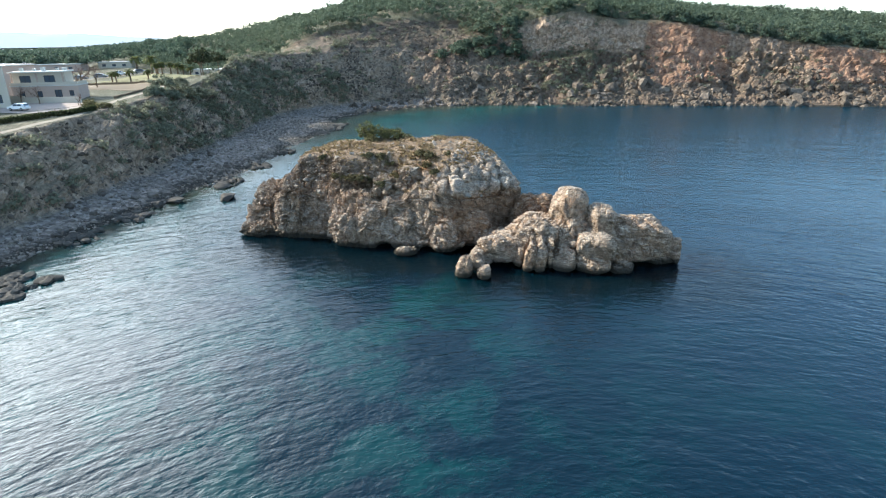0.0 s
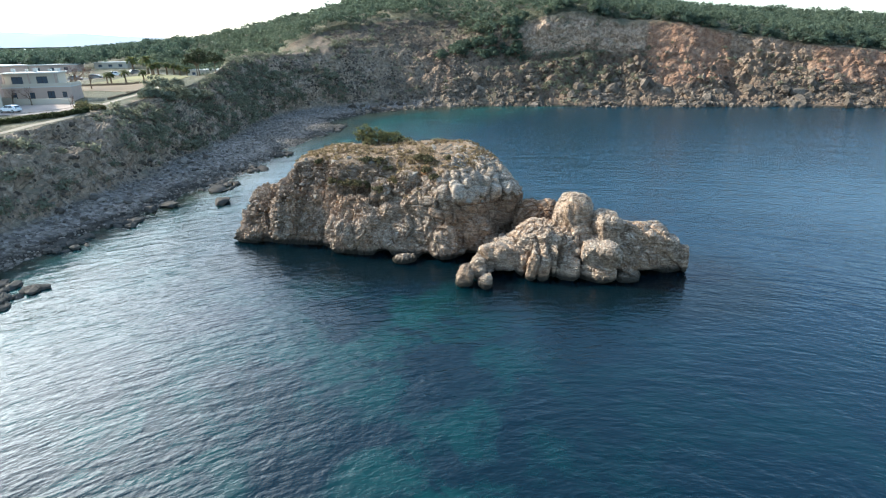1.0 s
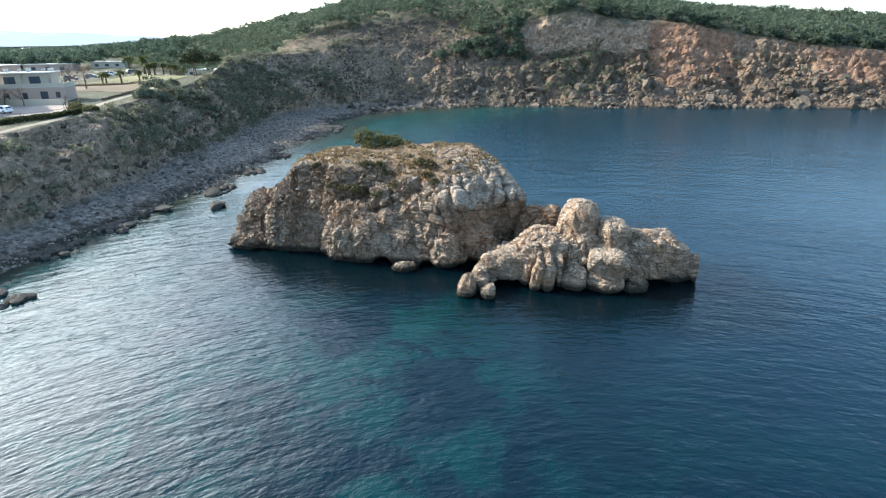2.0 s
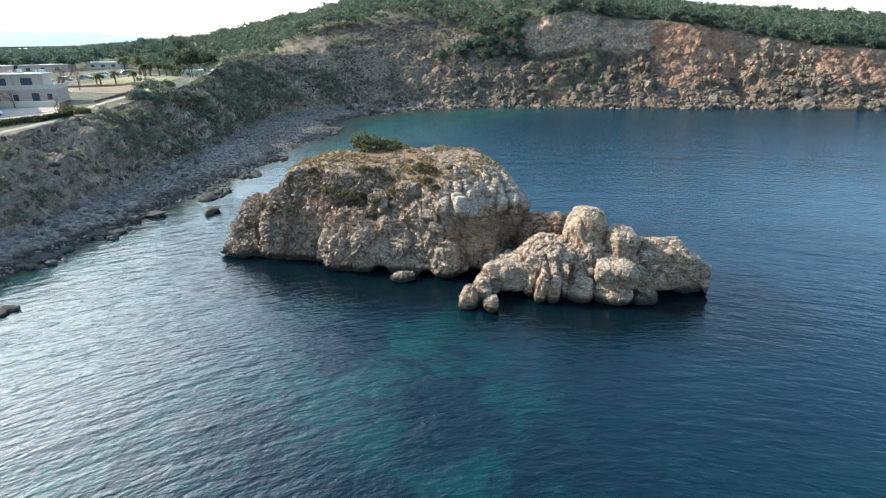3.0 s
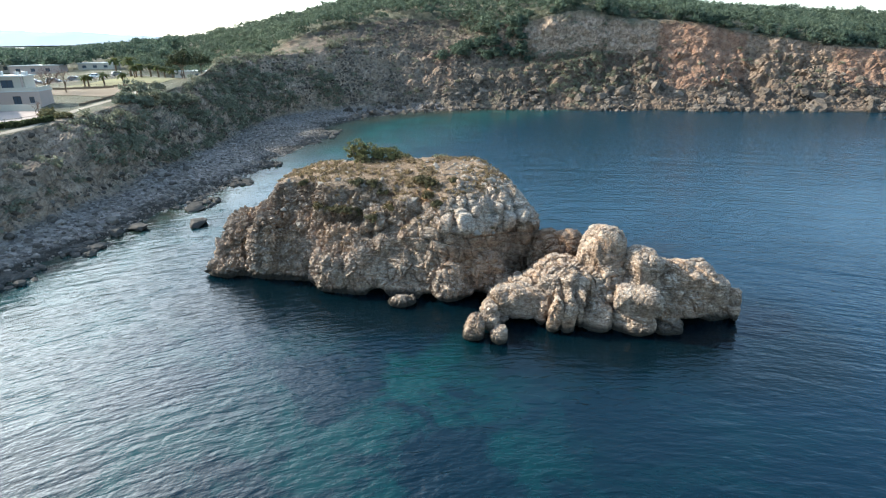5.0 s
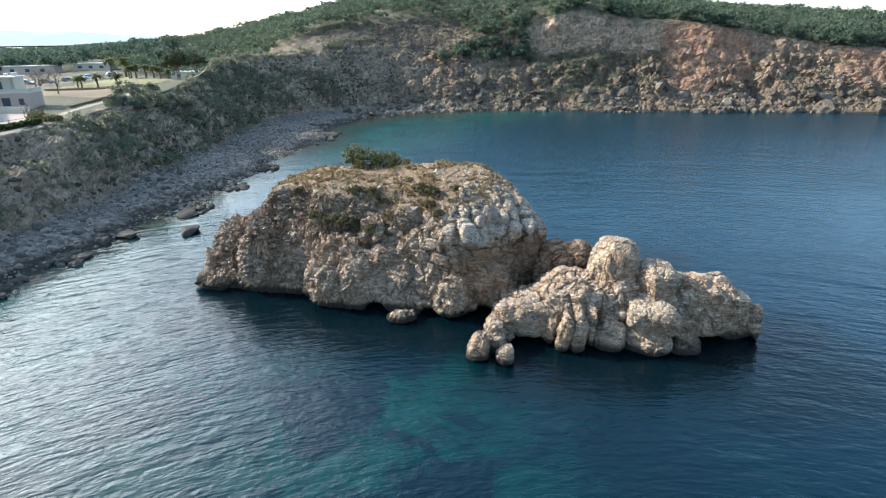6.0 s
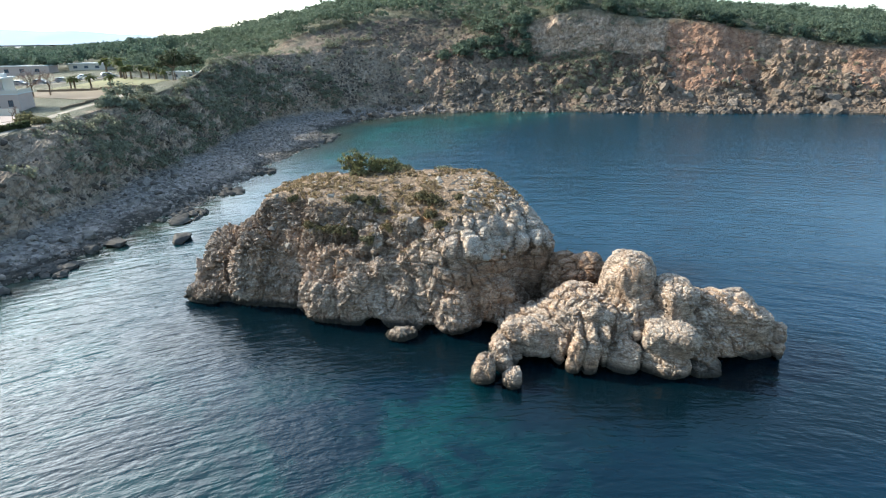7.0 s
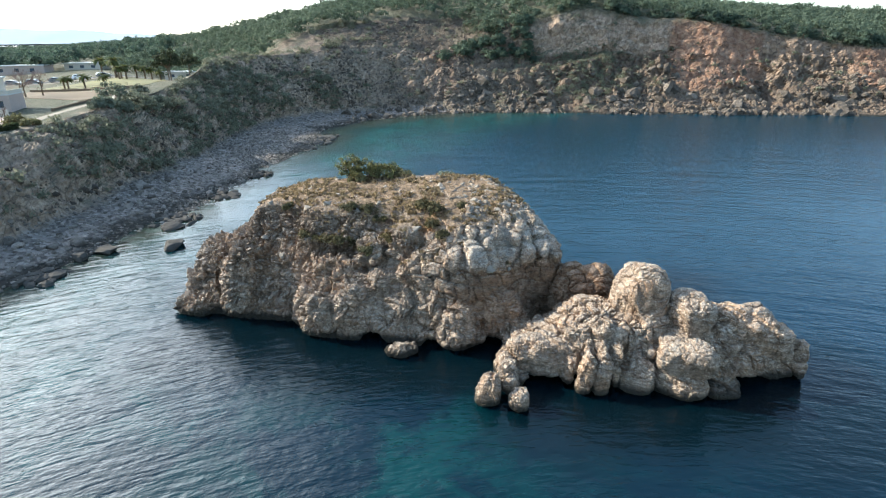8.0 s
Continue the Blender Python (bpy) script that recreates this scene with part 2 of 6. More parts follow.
    col = mix(n, l, calc(n, l, "MULTIPLY", calc(n, l, "MULTIPLY", thin, broken), 0.4), col, (0.06, 0.046, 0.034))
    speck = noise_node(n, l, 16.0, 4, 0.7, pos)
    col = mix(n, l, 1.0, col, ramp(n, l, speck, (0.35, 0.58), (0.65, 1.34)), "MULTIPLY")
    grass = calc(n, l, "MULTIPLY", span(n, l, z, 9.6, 11.4), span(n, l, nz, 0.62, 0.88))
    grass = calc(n, l, "MULTIPLY", grass, span(n, l, noise_node(n, l, 0.55, 5, 0.65, pos), 0.28, 0.44))
    straw = ramp(n, l, noise_node(n, l, 2.6, 6, 0.7, pos), (0.3, (0.085, 0.058, 0.036)), (0.5, (0.19, 0.125, 0.075)), (0.7, (0.31, 0.215, 0.135)))
    col = mix(n, l, grass, col, straw)
    wet = calc(n, l, "ADD", z, calc(n, l, "MULTIPLY", mid, -0.9))
    col = mix(n, l, span(n, l, wet, 0.75, 0.05), col, (0.045, 0.038, 0.028))
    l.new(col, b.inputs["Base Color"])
    b.inputs["Roughness"].default_value, b.inputs["Specular IOR Level"].default_value = 0.9, 0.2
    bump(n, l, b, (mid, 0.5, 0.25), (bed, 0.7, 0.22), (fine, 0.75, 0.20), (gap, 0.7, 0.22), (joint, 0.7, 0.16), (speck, 0.5, 0.05))
    return m


def coast_ground():
    """Beach pebbles, scree and rock face, soil and dry grass, told apart by the coast's own rows."""
    m, n, l, b = mat_new("coast_ground")
    g, pos = place(n, l)
    x, y, z = xyz(n, l, pos)
    nz = xyz(n, l, g.outputs["Normal"])[2]
    row = attr(n, "row")
    red = attr(n, "rust")
    rough = calc(n, l, "ADD", row, calc(n, l, "MULTIPLY", calc(n, l, "SUBTRACT", noise_node(n, l, 0.12, 6, 0.65, pos), 0.5), 0.9))
    mid = noise_node(n, l, 0.7, 7, 0.68, pos)
    fine = noise_node(n, l, 3.5, 5, 0.7, pos)
    big = noise_node(n, l, 0.055, 5, 0.6, pos)
    peb = cell_node(n, l, 1.6, pos)
    pebble = ramp(n, l, peb["Color"], (0.1, (0.092, 0.078, 0.068)), (0.5, (0.185, 0.158, 0.138)), (0.95, (0.31, 0.27, 0.235)))
    rock = ramp(n, l, mid, (0.28, (0.10, 0.074, 0.054)), (0.47, (0.192, 0.140, 0.102)), (0.62, (0.28, 0.212, 0.156)), (0.8, (0.38, 0.304, 0.232)))
    rust = ramp(n, l, noise_node(n, l, 0.5, 6, 0.6, pos), (0.3, (0.155, 0.085, 0.056)), (0.5, (0.255, 0.145, 0.095)), (0.7, (0.33, 0.218, 0.152)))
    # rock tone by place: west slope lightened for haze, far cliffs darkened against the sun
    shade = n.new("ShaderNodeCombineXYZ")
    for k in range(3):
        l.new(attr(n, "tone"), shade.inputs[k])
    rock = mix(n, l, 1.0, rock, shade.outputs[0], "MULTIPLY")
    rock = mix(n, l, red, rock, rust)
    gap = cell_node(n, l, 0.33, pos, "DISTANCE_TO_EDGE")["Distance"]
    crack = span(n, l, calc(n, l, "ADD", gap, calc(n, l, "MULTIPLY", mid, 0.07)), 0.09, 0.04)
    rock = mix(n, l, calc(n, l, "MULTIPLY", crack, 0.5), rock, (0.06, 0.052, 0.045))
    scrub = ramp(n, l, fine, (0.3, (0.06, 0.06, 0.04)), (0.55, (0.11, 0.105, 0.07)), (0.75, (0.175, 0.16, 0.115)))
    soil = ramp(n, l, mid, (0.3, (0.10, 0.085, 0.058)), (0.55, (0.17, 0.145, 0.10)), (0.75, (0.25, 0.21, 0.15)))
    green = calc(n, l, "MULTIPLY", span(n, l, noise_node(n, l, 0.16, 6, 0.68, pos), 0.44, 0.56), span(n, l, nz, 0.45, 0.72))
    green = calc(n, l, "MULTIPLY", green, attr(n, "green"))
    slope = mix(n, l, green, rock, scrub)
    top = mix(n, l, span(n, l, noise_node(n, l, 0.09, 5, 0.6, pos), 0.30, 0.50), soil, scrub)
    col = mix(n, l, span(n, l, rough, 1.85, 2.15), pebble, slope)
    col = mix(n, l, span(n, l, rough, 4.75, 5.15), col, top)
    wet = calc(n, l, "ADD", z, calc(n, l, "MULTIPLY", mid, -0.8))
    col = mix(n, l, span(n, l, wet, 0.35, -0.1), col, (0.035, 0.032, 0.026))
    l.new(col, b.inputs["Base Color"])
    b.inputs["Roughness"].default_value, b.inputs["Specular IOR Level"].default_value = 0.92, 0.15
    bump(n, l, b, (mid, 0.8, 0.9), (fine, 0.6, 0.25), (peb["Distance"], 0.7, 0.35))
    return m


def sea_water():
    m, n, l, b = mat_new("sea_water")
    g, pos = place(n, l)
    depth = attr(n, "depth")
    patch = noise_node(n, l, 0.12, 7, 0.66, pos, 0.5)
    patch2 = noise_node(n, l, 0.028, 3, 0.5, pos)
    sand = calc(n, l, "MULTIPLY", span(n, l, patch, 0.43, 0.60), span(n, l, patch2, 0.30, 0.52))
    sand = calc(n, l, "MULTIPLY", sand, span(n, l, xyz(n, l, pos)[1], 84.0, 58.0))
    sand = calc(n, l, "MULTIPLY", sand, calc(n, l, "ADD", 0.22, calc(n, l, "MULTIPLY", span(n, l, xyz(n, l, pos)[0], 13.0, -3.0), 0.78)))
    near_by = calc(n, l, "MULTIPLY", span(n, l, xyz(n, l, pos)[1], 95.0, 45.0), span(n, l, xyz(n, l, pos)[0], 45.0, 5.0))
    open_blue = mix(n, l, span(n, l, xyz(n, l, pos)[1], 60.0, 120.0), (0.0004, 0.0100, 0.0210), (0.0003, 0.0200, 0.0345))
    floor_blue = mix(n, l, near_by, open_blue, (0.0004, 0.0078, 0.0140))
    deep = mix(n, l, sand, floor_blue, (0.0011, 0.0255, 0.0275))
    teal = mix(n, l, span(n, l, patch, 0.42, 0.64), (0.004, 0.030, 0.031), (0.007, 0.062, 0.058))
    weedy = mix(n, l, span(n, l, patch, 0.42, 0.64), (0.003, 0.020, 0.024), (0.005, 0.036, 0.040))
    teal = mix(n, l, span(n, l, xyz(n, l, pos)[1], 125.0, 185.0), weedy, teal)
    rim = mix(n, l, span(n, l, noise_node(n, l, 0.5, 5, 0.6, pos), 0.42, 0.58), (0.016, 0.018, 0.013), (0.028, 0.045, 0.036))
    col = mix(n, l, span(n, l, depth, 1.5, 9.0), teal, deep)
    col = mix(n, l, span(n, l, depth, 0.1, 1.6), rim, col)
    # dark sea-grass round the islet, with rock reflections and shade in its colour
    col = mix(n, l, attr(n, "weed"), col, (0.0008, 0.0055, 0.0085))
    l.new(col, b.inputs["Base Color"])
    b.inputs["Roughness"].default_value, b.inputs["IOR"].default_value = 0.10, 1.333
    l.new(calc(n, l, "ADD", 0.09, calc(n, l, "MULTIPLY", span(n, l, xyz(n, l, pos)[1], 90.0, 200.0), 0.13)), b.inputs["Roughness"])
    # ripples run in wide arcs about a point out in the open bay
    x, y, z = xyz(n, l, pos)
    east, north = calc(n, l, "SUBTRACT", x, 10.0), calc(n, l, "SUBTRACT", y, -12.0)
    radius = calc(n, l, "SQRT", calc(n, l, "ADD", calc(n, l, "MULTIPLY", east, east), calc(n, l, "MULTIPLY", north, north)))
    angle = calc(n, l, "ARCTAN2", east, north)
    arcs = n.new("ShaderNodeCombineXYZ")
    l.new(calc(n, l, "MULTIPLY", angle, 80.0), arcs.inputs[0])
    l.new(radius, arcs.inputs[1])

    def ripple(along, across, detail, twist):
        m = n.new("ShaderNodeMapping")
        l.new(arcs.outputs[0], m.inputs[0])
        m.inputs["Scale"].default_value = (along, across, 1)
        return noise_node(n, l, 1.0, detail, 0.55, m.outputs[0], twist)

    # cat's-paws: breezy and slick patches, and a lee towards the open east
    breeze = calc(n, l, "ADD", 0.7, calc(n, l, "MULTIPLY", span(n, l, noise_node(n, l, 0.035, 4, 0.6, pos), 0.36, 0.62), 0.45))
    breeze = calc(n, l, "MULTIPLY", breeze, calc(n, l, "ADD", 0.7, calc(n, l, "MULTIPLY", span(n, l, x, 45.0, -25.0), 0.3)))
    sheltered = calc(n, l, "ADD", 0.25, calc(n, l, "MULTIPLY", span(n, l, depth, 0.4, 4.5), 0.75))
    breeze = calc(n, l, "MULTIPLY", breeze, sheltered)
    stir = [calc(n, l, "MULTIPLY", ripple(*way), breeze) for way in ((0.08, 0.26, 3, 0.6), (0.30, 1.05, 2, 0.4), (0.9, 2.6, 3, 0.3))]
    swell = calc(n, l, "MULTIPLY", ripple(0.10, 0.20, 4, 0.6), calc(n, l, "MULTIPLY", span(n, l, y, 70.0, 150.0), span(n, l, x, -35.0, 5.0)))
    bump(n, l, b, (swell, 0.6, 0.5), (calc(n, l, "MULTIPLY", noise_node(n, l, 1.1, 4, 0.55, pos), sheltered), 0.45, 0.14), (stir[0], 0.6, 0.34), (stir[1], 0.7, 0.21), (stir[2], 0.7, 0.10))
    return m


def leafage(name, dark, light):
    m, n, l, b = mat_new(name)
    g, pos = place(n, l)
    info = n.new("ShaderNodeObjectInfo")
    f = calc(n, l, "ADD", calc(n, l, "MULTIPLY", g.outputs["Random Per Island"], 0.38), calc(n, l, "MULTIPLY", noise_node(n, l, 0.25, 4, 0.6, pos), 0.62))
    col = ramp(n, l, f, (0.15, dark), (0.85, light))
    tint = ramp(n, l, info.outputs["Random"], (0.0, (0.80, 0.86, 0.80)), (1.0, (1.2, 1.1, 0.95)))
    col = mix(n, l, 1.0, col, tint, "MULTIPLY")
    l.new(col, b.inputs["Base Color"])
    b.inputs["Roughness"].default_value, b.inputs["Specular IOR Level"].default_value = 0.8, 0.15
    thin = n.new("ShaderNodeBsdfTranslucent")
    l.new(col, thin.inputs[0])
    half = n.new("ShaderNodeMixShader")
    half.inputs[0].default_value = 0.42
    l.new(b.outputs[0], half.inputs[1])
    l.new(thin.outputs[0], half.inputs[2])
    l.new(half.outputs[0], n["Material Output"].inputs[0])
    return m


def loose_stone(name, colour, spread=0.5):
    """Loose stones: each its own shade, mottled and pitted."""
    m, n, l, b = mat_new(name)
    g, pos = place(n, l)
    info = n.new("ShaderNodeObjectInfo")
    own = calc(n, l, "FRACT", calc(n, l, "ADD", g.outputs["Random Per Island"], info.outputs["Random"]))
    dark, light = [c * (1 - spread) for c in colour], [c * (1 + spread) for c in colour]
    col = ramp(n, l, own, (0.0, tuple(dark)), (0.6, tuple(colour)), (1.0, tuple(light)))
    mid = noise_node(n, l, 1.1, 6, 0.68, pos)
    fine = noise_node(n, l, 5.0, 5, 0.7, pos)
    col = mix(n, l, 1.0, col, ramp(n, l, mid, (0.3, (0.55, 0.52, 0.48)), (0.55, (1.0, 1.0, 1.0)), (0.75, (1.25, 1.22, 1.15))), "MULTIPLY")
    l.new(col, b.inputs["Base Color"])
    b.inputs["Roughness"].default_value, b.inputs["Specular IOR Level"].default_value = 0.92, 0.12
    bump(n, l, b, (mid, 0.8, 0.5), (fine, 0.8, 0.2))
    return m


LIMESTONE = limestone()
GROUND = coast_ground()
SEA = sea_water()
PINE = leafage("pine_needles", (0.044, 0.070, 0.054), (0.112, 0.146, 0.112))
SCRUB = leafage("scrub_leaves", (0.095, 0.104, 0.080), (0.23, 0.235, 0.185))
BARK = plain("bark", (0.13, 0.09, 0.06), 0.9, 0.4, 4.0)

# ---- coast: rows from the sea floor to the far land, section by section ----
# each section: waterline x, y; foot of the slope x, y, z; mid slope; brow; plateau or hill; second rise; far land; steepness; rust; green
COAST = []


def section(water, foot, middle, brow, hill, rise, far, steep=0.0, rust=0.0, green=0.6):
    water = Vector((*water, 0.0))
    out = (water - Vector((foot[0], foot[1], 0))).normalized()
    low = water + out * 9 + Vector((0, 0, -2.5))
    m, b = Vector(middle), Vector(brow)
    k = 0.62 + 0.22 * steep
    face = Vector((m.x + (b.x - m.x) * k, m.y + (b.y - m.y) * k, m.z + (b.z - m.z) * (k - 0.60 * steep)))
    COAST.append(([tuple(low), tuple(water), foot, middle, tuple(face), brow, hill, rise, far], rust, green))


section((-64, -160), (-73, -160, 2), (-77, -160, 8), (-84, -160, 13.5), (-110, -160, 14), (-200, -160, 15), (-1600, -900, 8))
section((-62, -20), (-71, -16, 2), (-75, -12, 8), (-82, -8, 13.5), (-110, 0, 14), (-200, 20, 15), (-1600, -200, 8))
section((-61, 45), (-69, 53, 2), (-73, 58, 8.5), (-79, 66, 13.2), (-105, 80, 14), (-190, 100, 15), (-1600, 250, 8))
section((-57.6, 79), (-64.5, 85, 2), (-68.5, 92, 9.3), (-75, 101, 13.3), (-100, 118, 14), (-180, 150, 15), (-1500, 600, 8), 0.1, 0.15, 0.5)
section((-52.6, 98.5), (-62.8, 109, 2), (-65.5, 114, 8.2), (-73, 124, 14.2), (-92, 140, 14.6), (-180, 200, 15), (-1450, 1000, 8), 0.0, 0.1, 0.6)
section((-45.3, 121.7), (-61.8, 134, 2), (-65, 140, 8), (-71.5, 150, 15.4), (-88, 166, 15.4), (-180, 245, 15.5), (-1350, 1500, 8), 0.0, 0.0, 0.8)
section((-42, 158), (-60, 161, 2), (-64.5, 169, 9), (-73, 185, 17), (-90, 202, 16.8), (-175, 295, 16.5), (-1200, 2000, 8), 0.0, 0.0, 1.0)
section((-37.5, 186), (-61, 196, 2), (-64.5, 205, 10), (-74, 226, 22.5), (-88, 250, 8), (-150, 370, 24), (-900, 2500, 30), 0.0, 0.0, 0.9)
section((-39, 211), (-54, 228, 2), (-50.5, 236, 11), (-54, 252, 22.5), (-66, 285, 28.5), (-105, 380, 33), (-600, 2800, 40), 0.0, 0.0, 0.55)
section((-20, 235.4), (-24, 250, 2), (-26, 257, 9.5), (-29, 274, 24), (-36, 300, 36), (-52, 365, 43), (-300, 3000, 42), 0.0, 0.32, 0.35)
section((10, 248), (9, 252, 2.5), (8, 260, 10), (7, 281, 24.5), (6, 305, 37), (2, 365, 51), (0, 3000, 45), 0.0, 0.42, 0.4)
section((50, 242), (50, 248, 3.0), (51, 259, 12), (52, 271, 37.2), (54, 292, 39.5), (60, 350, 51), (250, 3000, 45), 0.8, 0.1, 0.95)
section((75, 237), (75, 246, 4.0), (77, 258, 12), (79, 270, 33.3), (84, 292, 36.5), (95, 350, 46), (450, 3000, 42), 0.75, 0.0, 0.5)
section((100, 234), (100, 245, 5), (102, 254, 14), (104, 263, 31.3), (110, 290, 33), (130, 350, 39), (650, 2900, 40), 0.2, 1.4, 0.1)
section((128, 231.5), (129, 241.5, 5), (131, 248, 13), (133, 255.5, 26.3), (146, 285, 29), (172, 350, 35), (900, 2800, 40), 0.25, 0.1, 0.15)
section((155, 225), (157, 234, 4.5), (160, 239, 11), (163, 245, 21.5), (182, 285, 25), (212, 345, 33), (1200, 2700, 36), 0.1, 0.7, 0.15)
section((200, 215), (203, 224, 4), (208, 231, 9), (213, 242, 17), (232, 285, 20), (262, 340, 30), (1600, 2500, 36), 0.0, 0.1, 0.3)
section((330, 185), (333, 195, 4), (338, 205, 9), (346, 218, 14), (370, 255, 18), (410, 320, 28), (2400, 1800, 36))
section((700, 80), (703, 90, 4), (708, 100, 9), (716, 115, 14), (740, 150, 18), (790, 220, 26), (3200, 800, 36))


def coast_grid():
    pts = np.array([c[0] for c in COAST])
    tags = np.array([(c[1], c[2]) for c in COAST])
    # finer columns where the camera looks
    gap = np.linalg.norm(np.diff(pts[:, 3], axis=0), axis=1)
    cols = []
    for i, g in enumerate(gap):
        fine = 2 <= i <= 15
        cols.append(i + np.arange(max(3, int(g / (0.62 if fine else 6)))) / max(3, int(g / (0.62 if fine else 6))))
    u = np.concatenate(cols + [np.array([len(COAST) - 1.0])])
    steps = (4, 24, 22, 24, 28, 20, 26, 20)
    v = np.concatenate([i + np.arange(s) / s for i, s in enumerate(steps)] + [np.array([8.0])])
    grid = catmull(pts, u)
    i = np.minimum(v.astype(int), len(pts[0]) - 2)
    t = (v - i)[None, :, None]
    grid = grid[:, i] * (1 - t) + grid[:, i + 1] * t
    # round the kinks between the rows a little
    for _ in range(3):
        grid[:, 1:-22] += 0.25 * (grid[:, :-23] - 2 * grid[:, 1:-22] + grid[:, 2:-21])
    tag = catmull(tags, u)
    return u, v, grid, np.clip(tag, 0, 1.4)


cu, cv, cgrid, ctag = coast_grid()
nu, nv = len(cu), len(cv)
du = np.gradient(cgrid, axis=0)
dv = np.gradient(cgrid, axis=1)
cnormal = np.cross(du, dv)
cnormal /= np.linalg.norm(cnormal, axis=2, keepdims=True) + 1e-9
if cnormal[..., 2].mean() < 0:
    cnormal = -cnormal
flat = cgrid.reshape(-1, 3)
vrow = np.tile(cv, nu)
urow = np.repeat(cu, nv)
lump = np.interp(vrow, [0, 0.8, 1.0, 1.9, 2.2, 3.0, 4.0, 4.9, 5.2, 6.0, 7.0, 8.0], [0.4, 0.3, 0.25, 0.35, 1.0, 1.25, 1.5, 0.8, 0.35, 0.5, 1.0, 0])
lump = np.where((urow < 6.5) & (vrow > 4.9), 0.12 * (vrow < 7), lump)
w1, w2, _ = worley(flat * (0.16, 0.16, 0.24) + 3.1, 5)
x1, x2, _ = worley(flat * 0.45 + 7.7, 9)
cliffy = sstep(10.2, 10.9, urow) * (1 - sstep(15.6, 16.4, urow)) * sstep(0.9, 1.3, vrow) * (0.45 + 0.55 * sstep(2.4, 3.2, vrow)) * (1 - sstep(4.85, 5.05, vrow))
yface, ygap, ytag = facets(flat * (0.12, 0.12, 0.08) + 2.2, 14)
vface, vgap, vtag = facets(flat * (0.34, 0.34, 0.26) + 6.1, 15)
shift = lump * (2.6 * fbm(flat * (0.06, 0.06, 0.05), 5, 3) + 1.1 * np.abs(fbm(flat * 0.16 + 9, 4, 8)) + 0.9 * (0.45 - w1) * 2 + 0.55 * (0.45 - x1) + 0.5 * np.clip(w2 - w1 - 0.25, -0.25, 0))
great = (sstep(12.35, 12.6, urow) * (1 - sstep(13.5, 13.75, urow)) + sstep(14.5, 14.7, urow) * (1 - sstep(15.3, 15.6, urow))) * sstep(2.5, 3.0, vrow)
wall = (1 - 0.70 * sstep(3.85, 4.15, vrow)) * (1 - 0.6 * great)
shift *= 1 - 0.5 * great
shift += cliffy * wall * (3.2 * fbm(flat * (0.11, 0.11, 0.025) + 5, 4, 19) + 1.6 * (ytag - 0.5) + 1.3 * yface + 0.6 * vface + 0.6 * (vtag - 0.5) + 1.0 * np.abs(fbm(flat * 0.22 + 3, 4, 23)) - 1.0 * (1 - sstep(0, 0.10, ygap)) - 0.5 * (1 - sstep(0, 0.12, vgap)))
# fine rubble on the open slopes
rubble = np.where(urow > 10, sstep(1.0, 1.2, vrow), sstep(1.95, 2.3, vrow)) * np.where((urow > 8.2) & (urow < 10.6), 1 - sstep(5.7, 6.0, vrow), 1 - sstep(4.7, 5.0, vrow))
zface, zgap, ztag = facets(flat * 0.7 + 1.7, 33)
shift += rubble * (1 - 0.65 * great) * (0.35 * zface + 0.45 * (ztag - 0.5) + 0.5 * fbm(flat * 0.3, 4, 37))
# a dark hollow at the foot of the rust-red face
shift -= 3.6 * np.exp(-((flat[:, 0] - 118.5) / 2.4) ** 2) * sstep(2.0, 4.0, flat[:, 2]) * (1 - sstep(12.0, 16.0, flat[:, 2])) * (urow > 12.5) * (vrow < 5)
cpos = flat + cnormal.reshape(-1, 3) * shift[:, None]
ids = np.arange(nu * nv).reshape(nu, nv)
cfaces = np.stack((ids[:-1, :-1], ids[1:, :-1], ids[1:, 1:], ids[:-1, 1:]), -1).reshape(-1, 4)
if np.cross(du, dv)[..., 2].mean() < 0:
    cfaces = cfaces[:, ::-1]
spot = fbm(flat * (0.075, 0.075, 0.05) + 5, 5, 31)
rusty = np.repeat(ctag[:, 0], nv) * sstep(2.0, 2.7, vrow) * (1 - sstep(4.98, 5.1, vrow))
rusty = np.clip(sstep(0.40, 0.62, rusty + 0.28 * spot), 0, 1) * (rusty > 0.02)
rusty = np.maximum(rusty, 0.26 * sstep(10.2, 10.7, urow) * (1 - sstep(4.98, 5.1, vrow)) * (0.45 + 0.55 * sstep(3.8, 4.1, vrow)))
greens = np.repeat(ctag[:, 1], nv)
stony = np.where(urow > 9.7, np.maximum(vrow, 2.35), vrow)
scree = sstep(7.2, 7.5, urow) * (1 - sstep(10.4, 10.7, urow)) * (1 - sstep(5.8, 6.0, vrow))
stony = np.where(scree > 0.5, np.minimum(stony, 4.2), stony)
# tone puts the west slope's haze and the far cliffs' dimmer light into the rock
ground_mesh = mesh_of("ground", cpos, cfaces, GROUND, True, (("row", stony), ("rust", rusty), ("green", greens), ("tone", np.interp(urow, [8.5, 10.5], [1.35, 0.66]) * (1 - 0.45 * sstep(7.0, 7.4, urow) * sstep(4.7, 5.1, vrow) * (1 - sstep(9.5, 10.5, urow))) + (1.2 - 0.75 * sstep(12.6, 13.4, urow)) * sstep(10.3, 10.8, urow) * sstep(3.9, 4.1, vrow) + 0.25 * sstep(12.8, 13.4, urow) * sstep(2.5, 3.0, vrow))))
ground_mesh.polygons.foreach_set("use_smooth", ((vrow[cfaces[:, 0]] < 1.9) & (urow[cfaces[:, 0]] < 10)) | (vrow[cfaces[:, 0]] > 4.9))
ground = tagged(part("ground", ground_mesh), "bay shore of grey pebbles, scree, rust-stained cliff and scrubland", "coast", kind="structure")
from mathutils.bvhtree import BVHTree
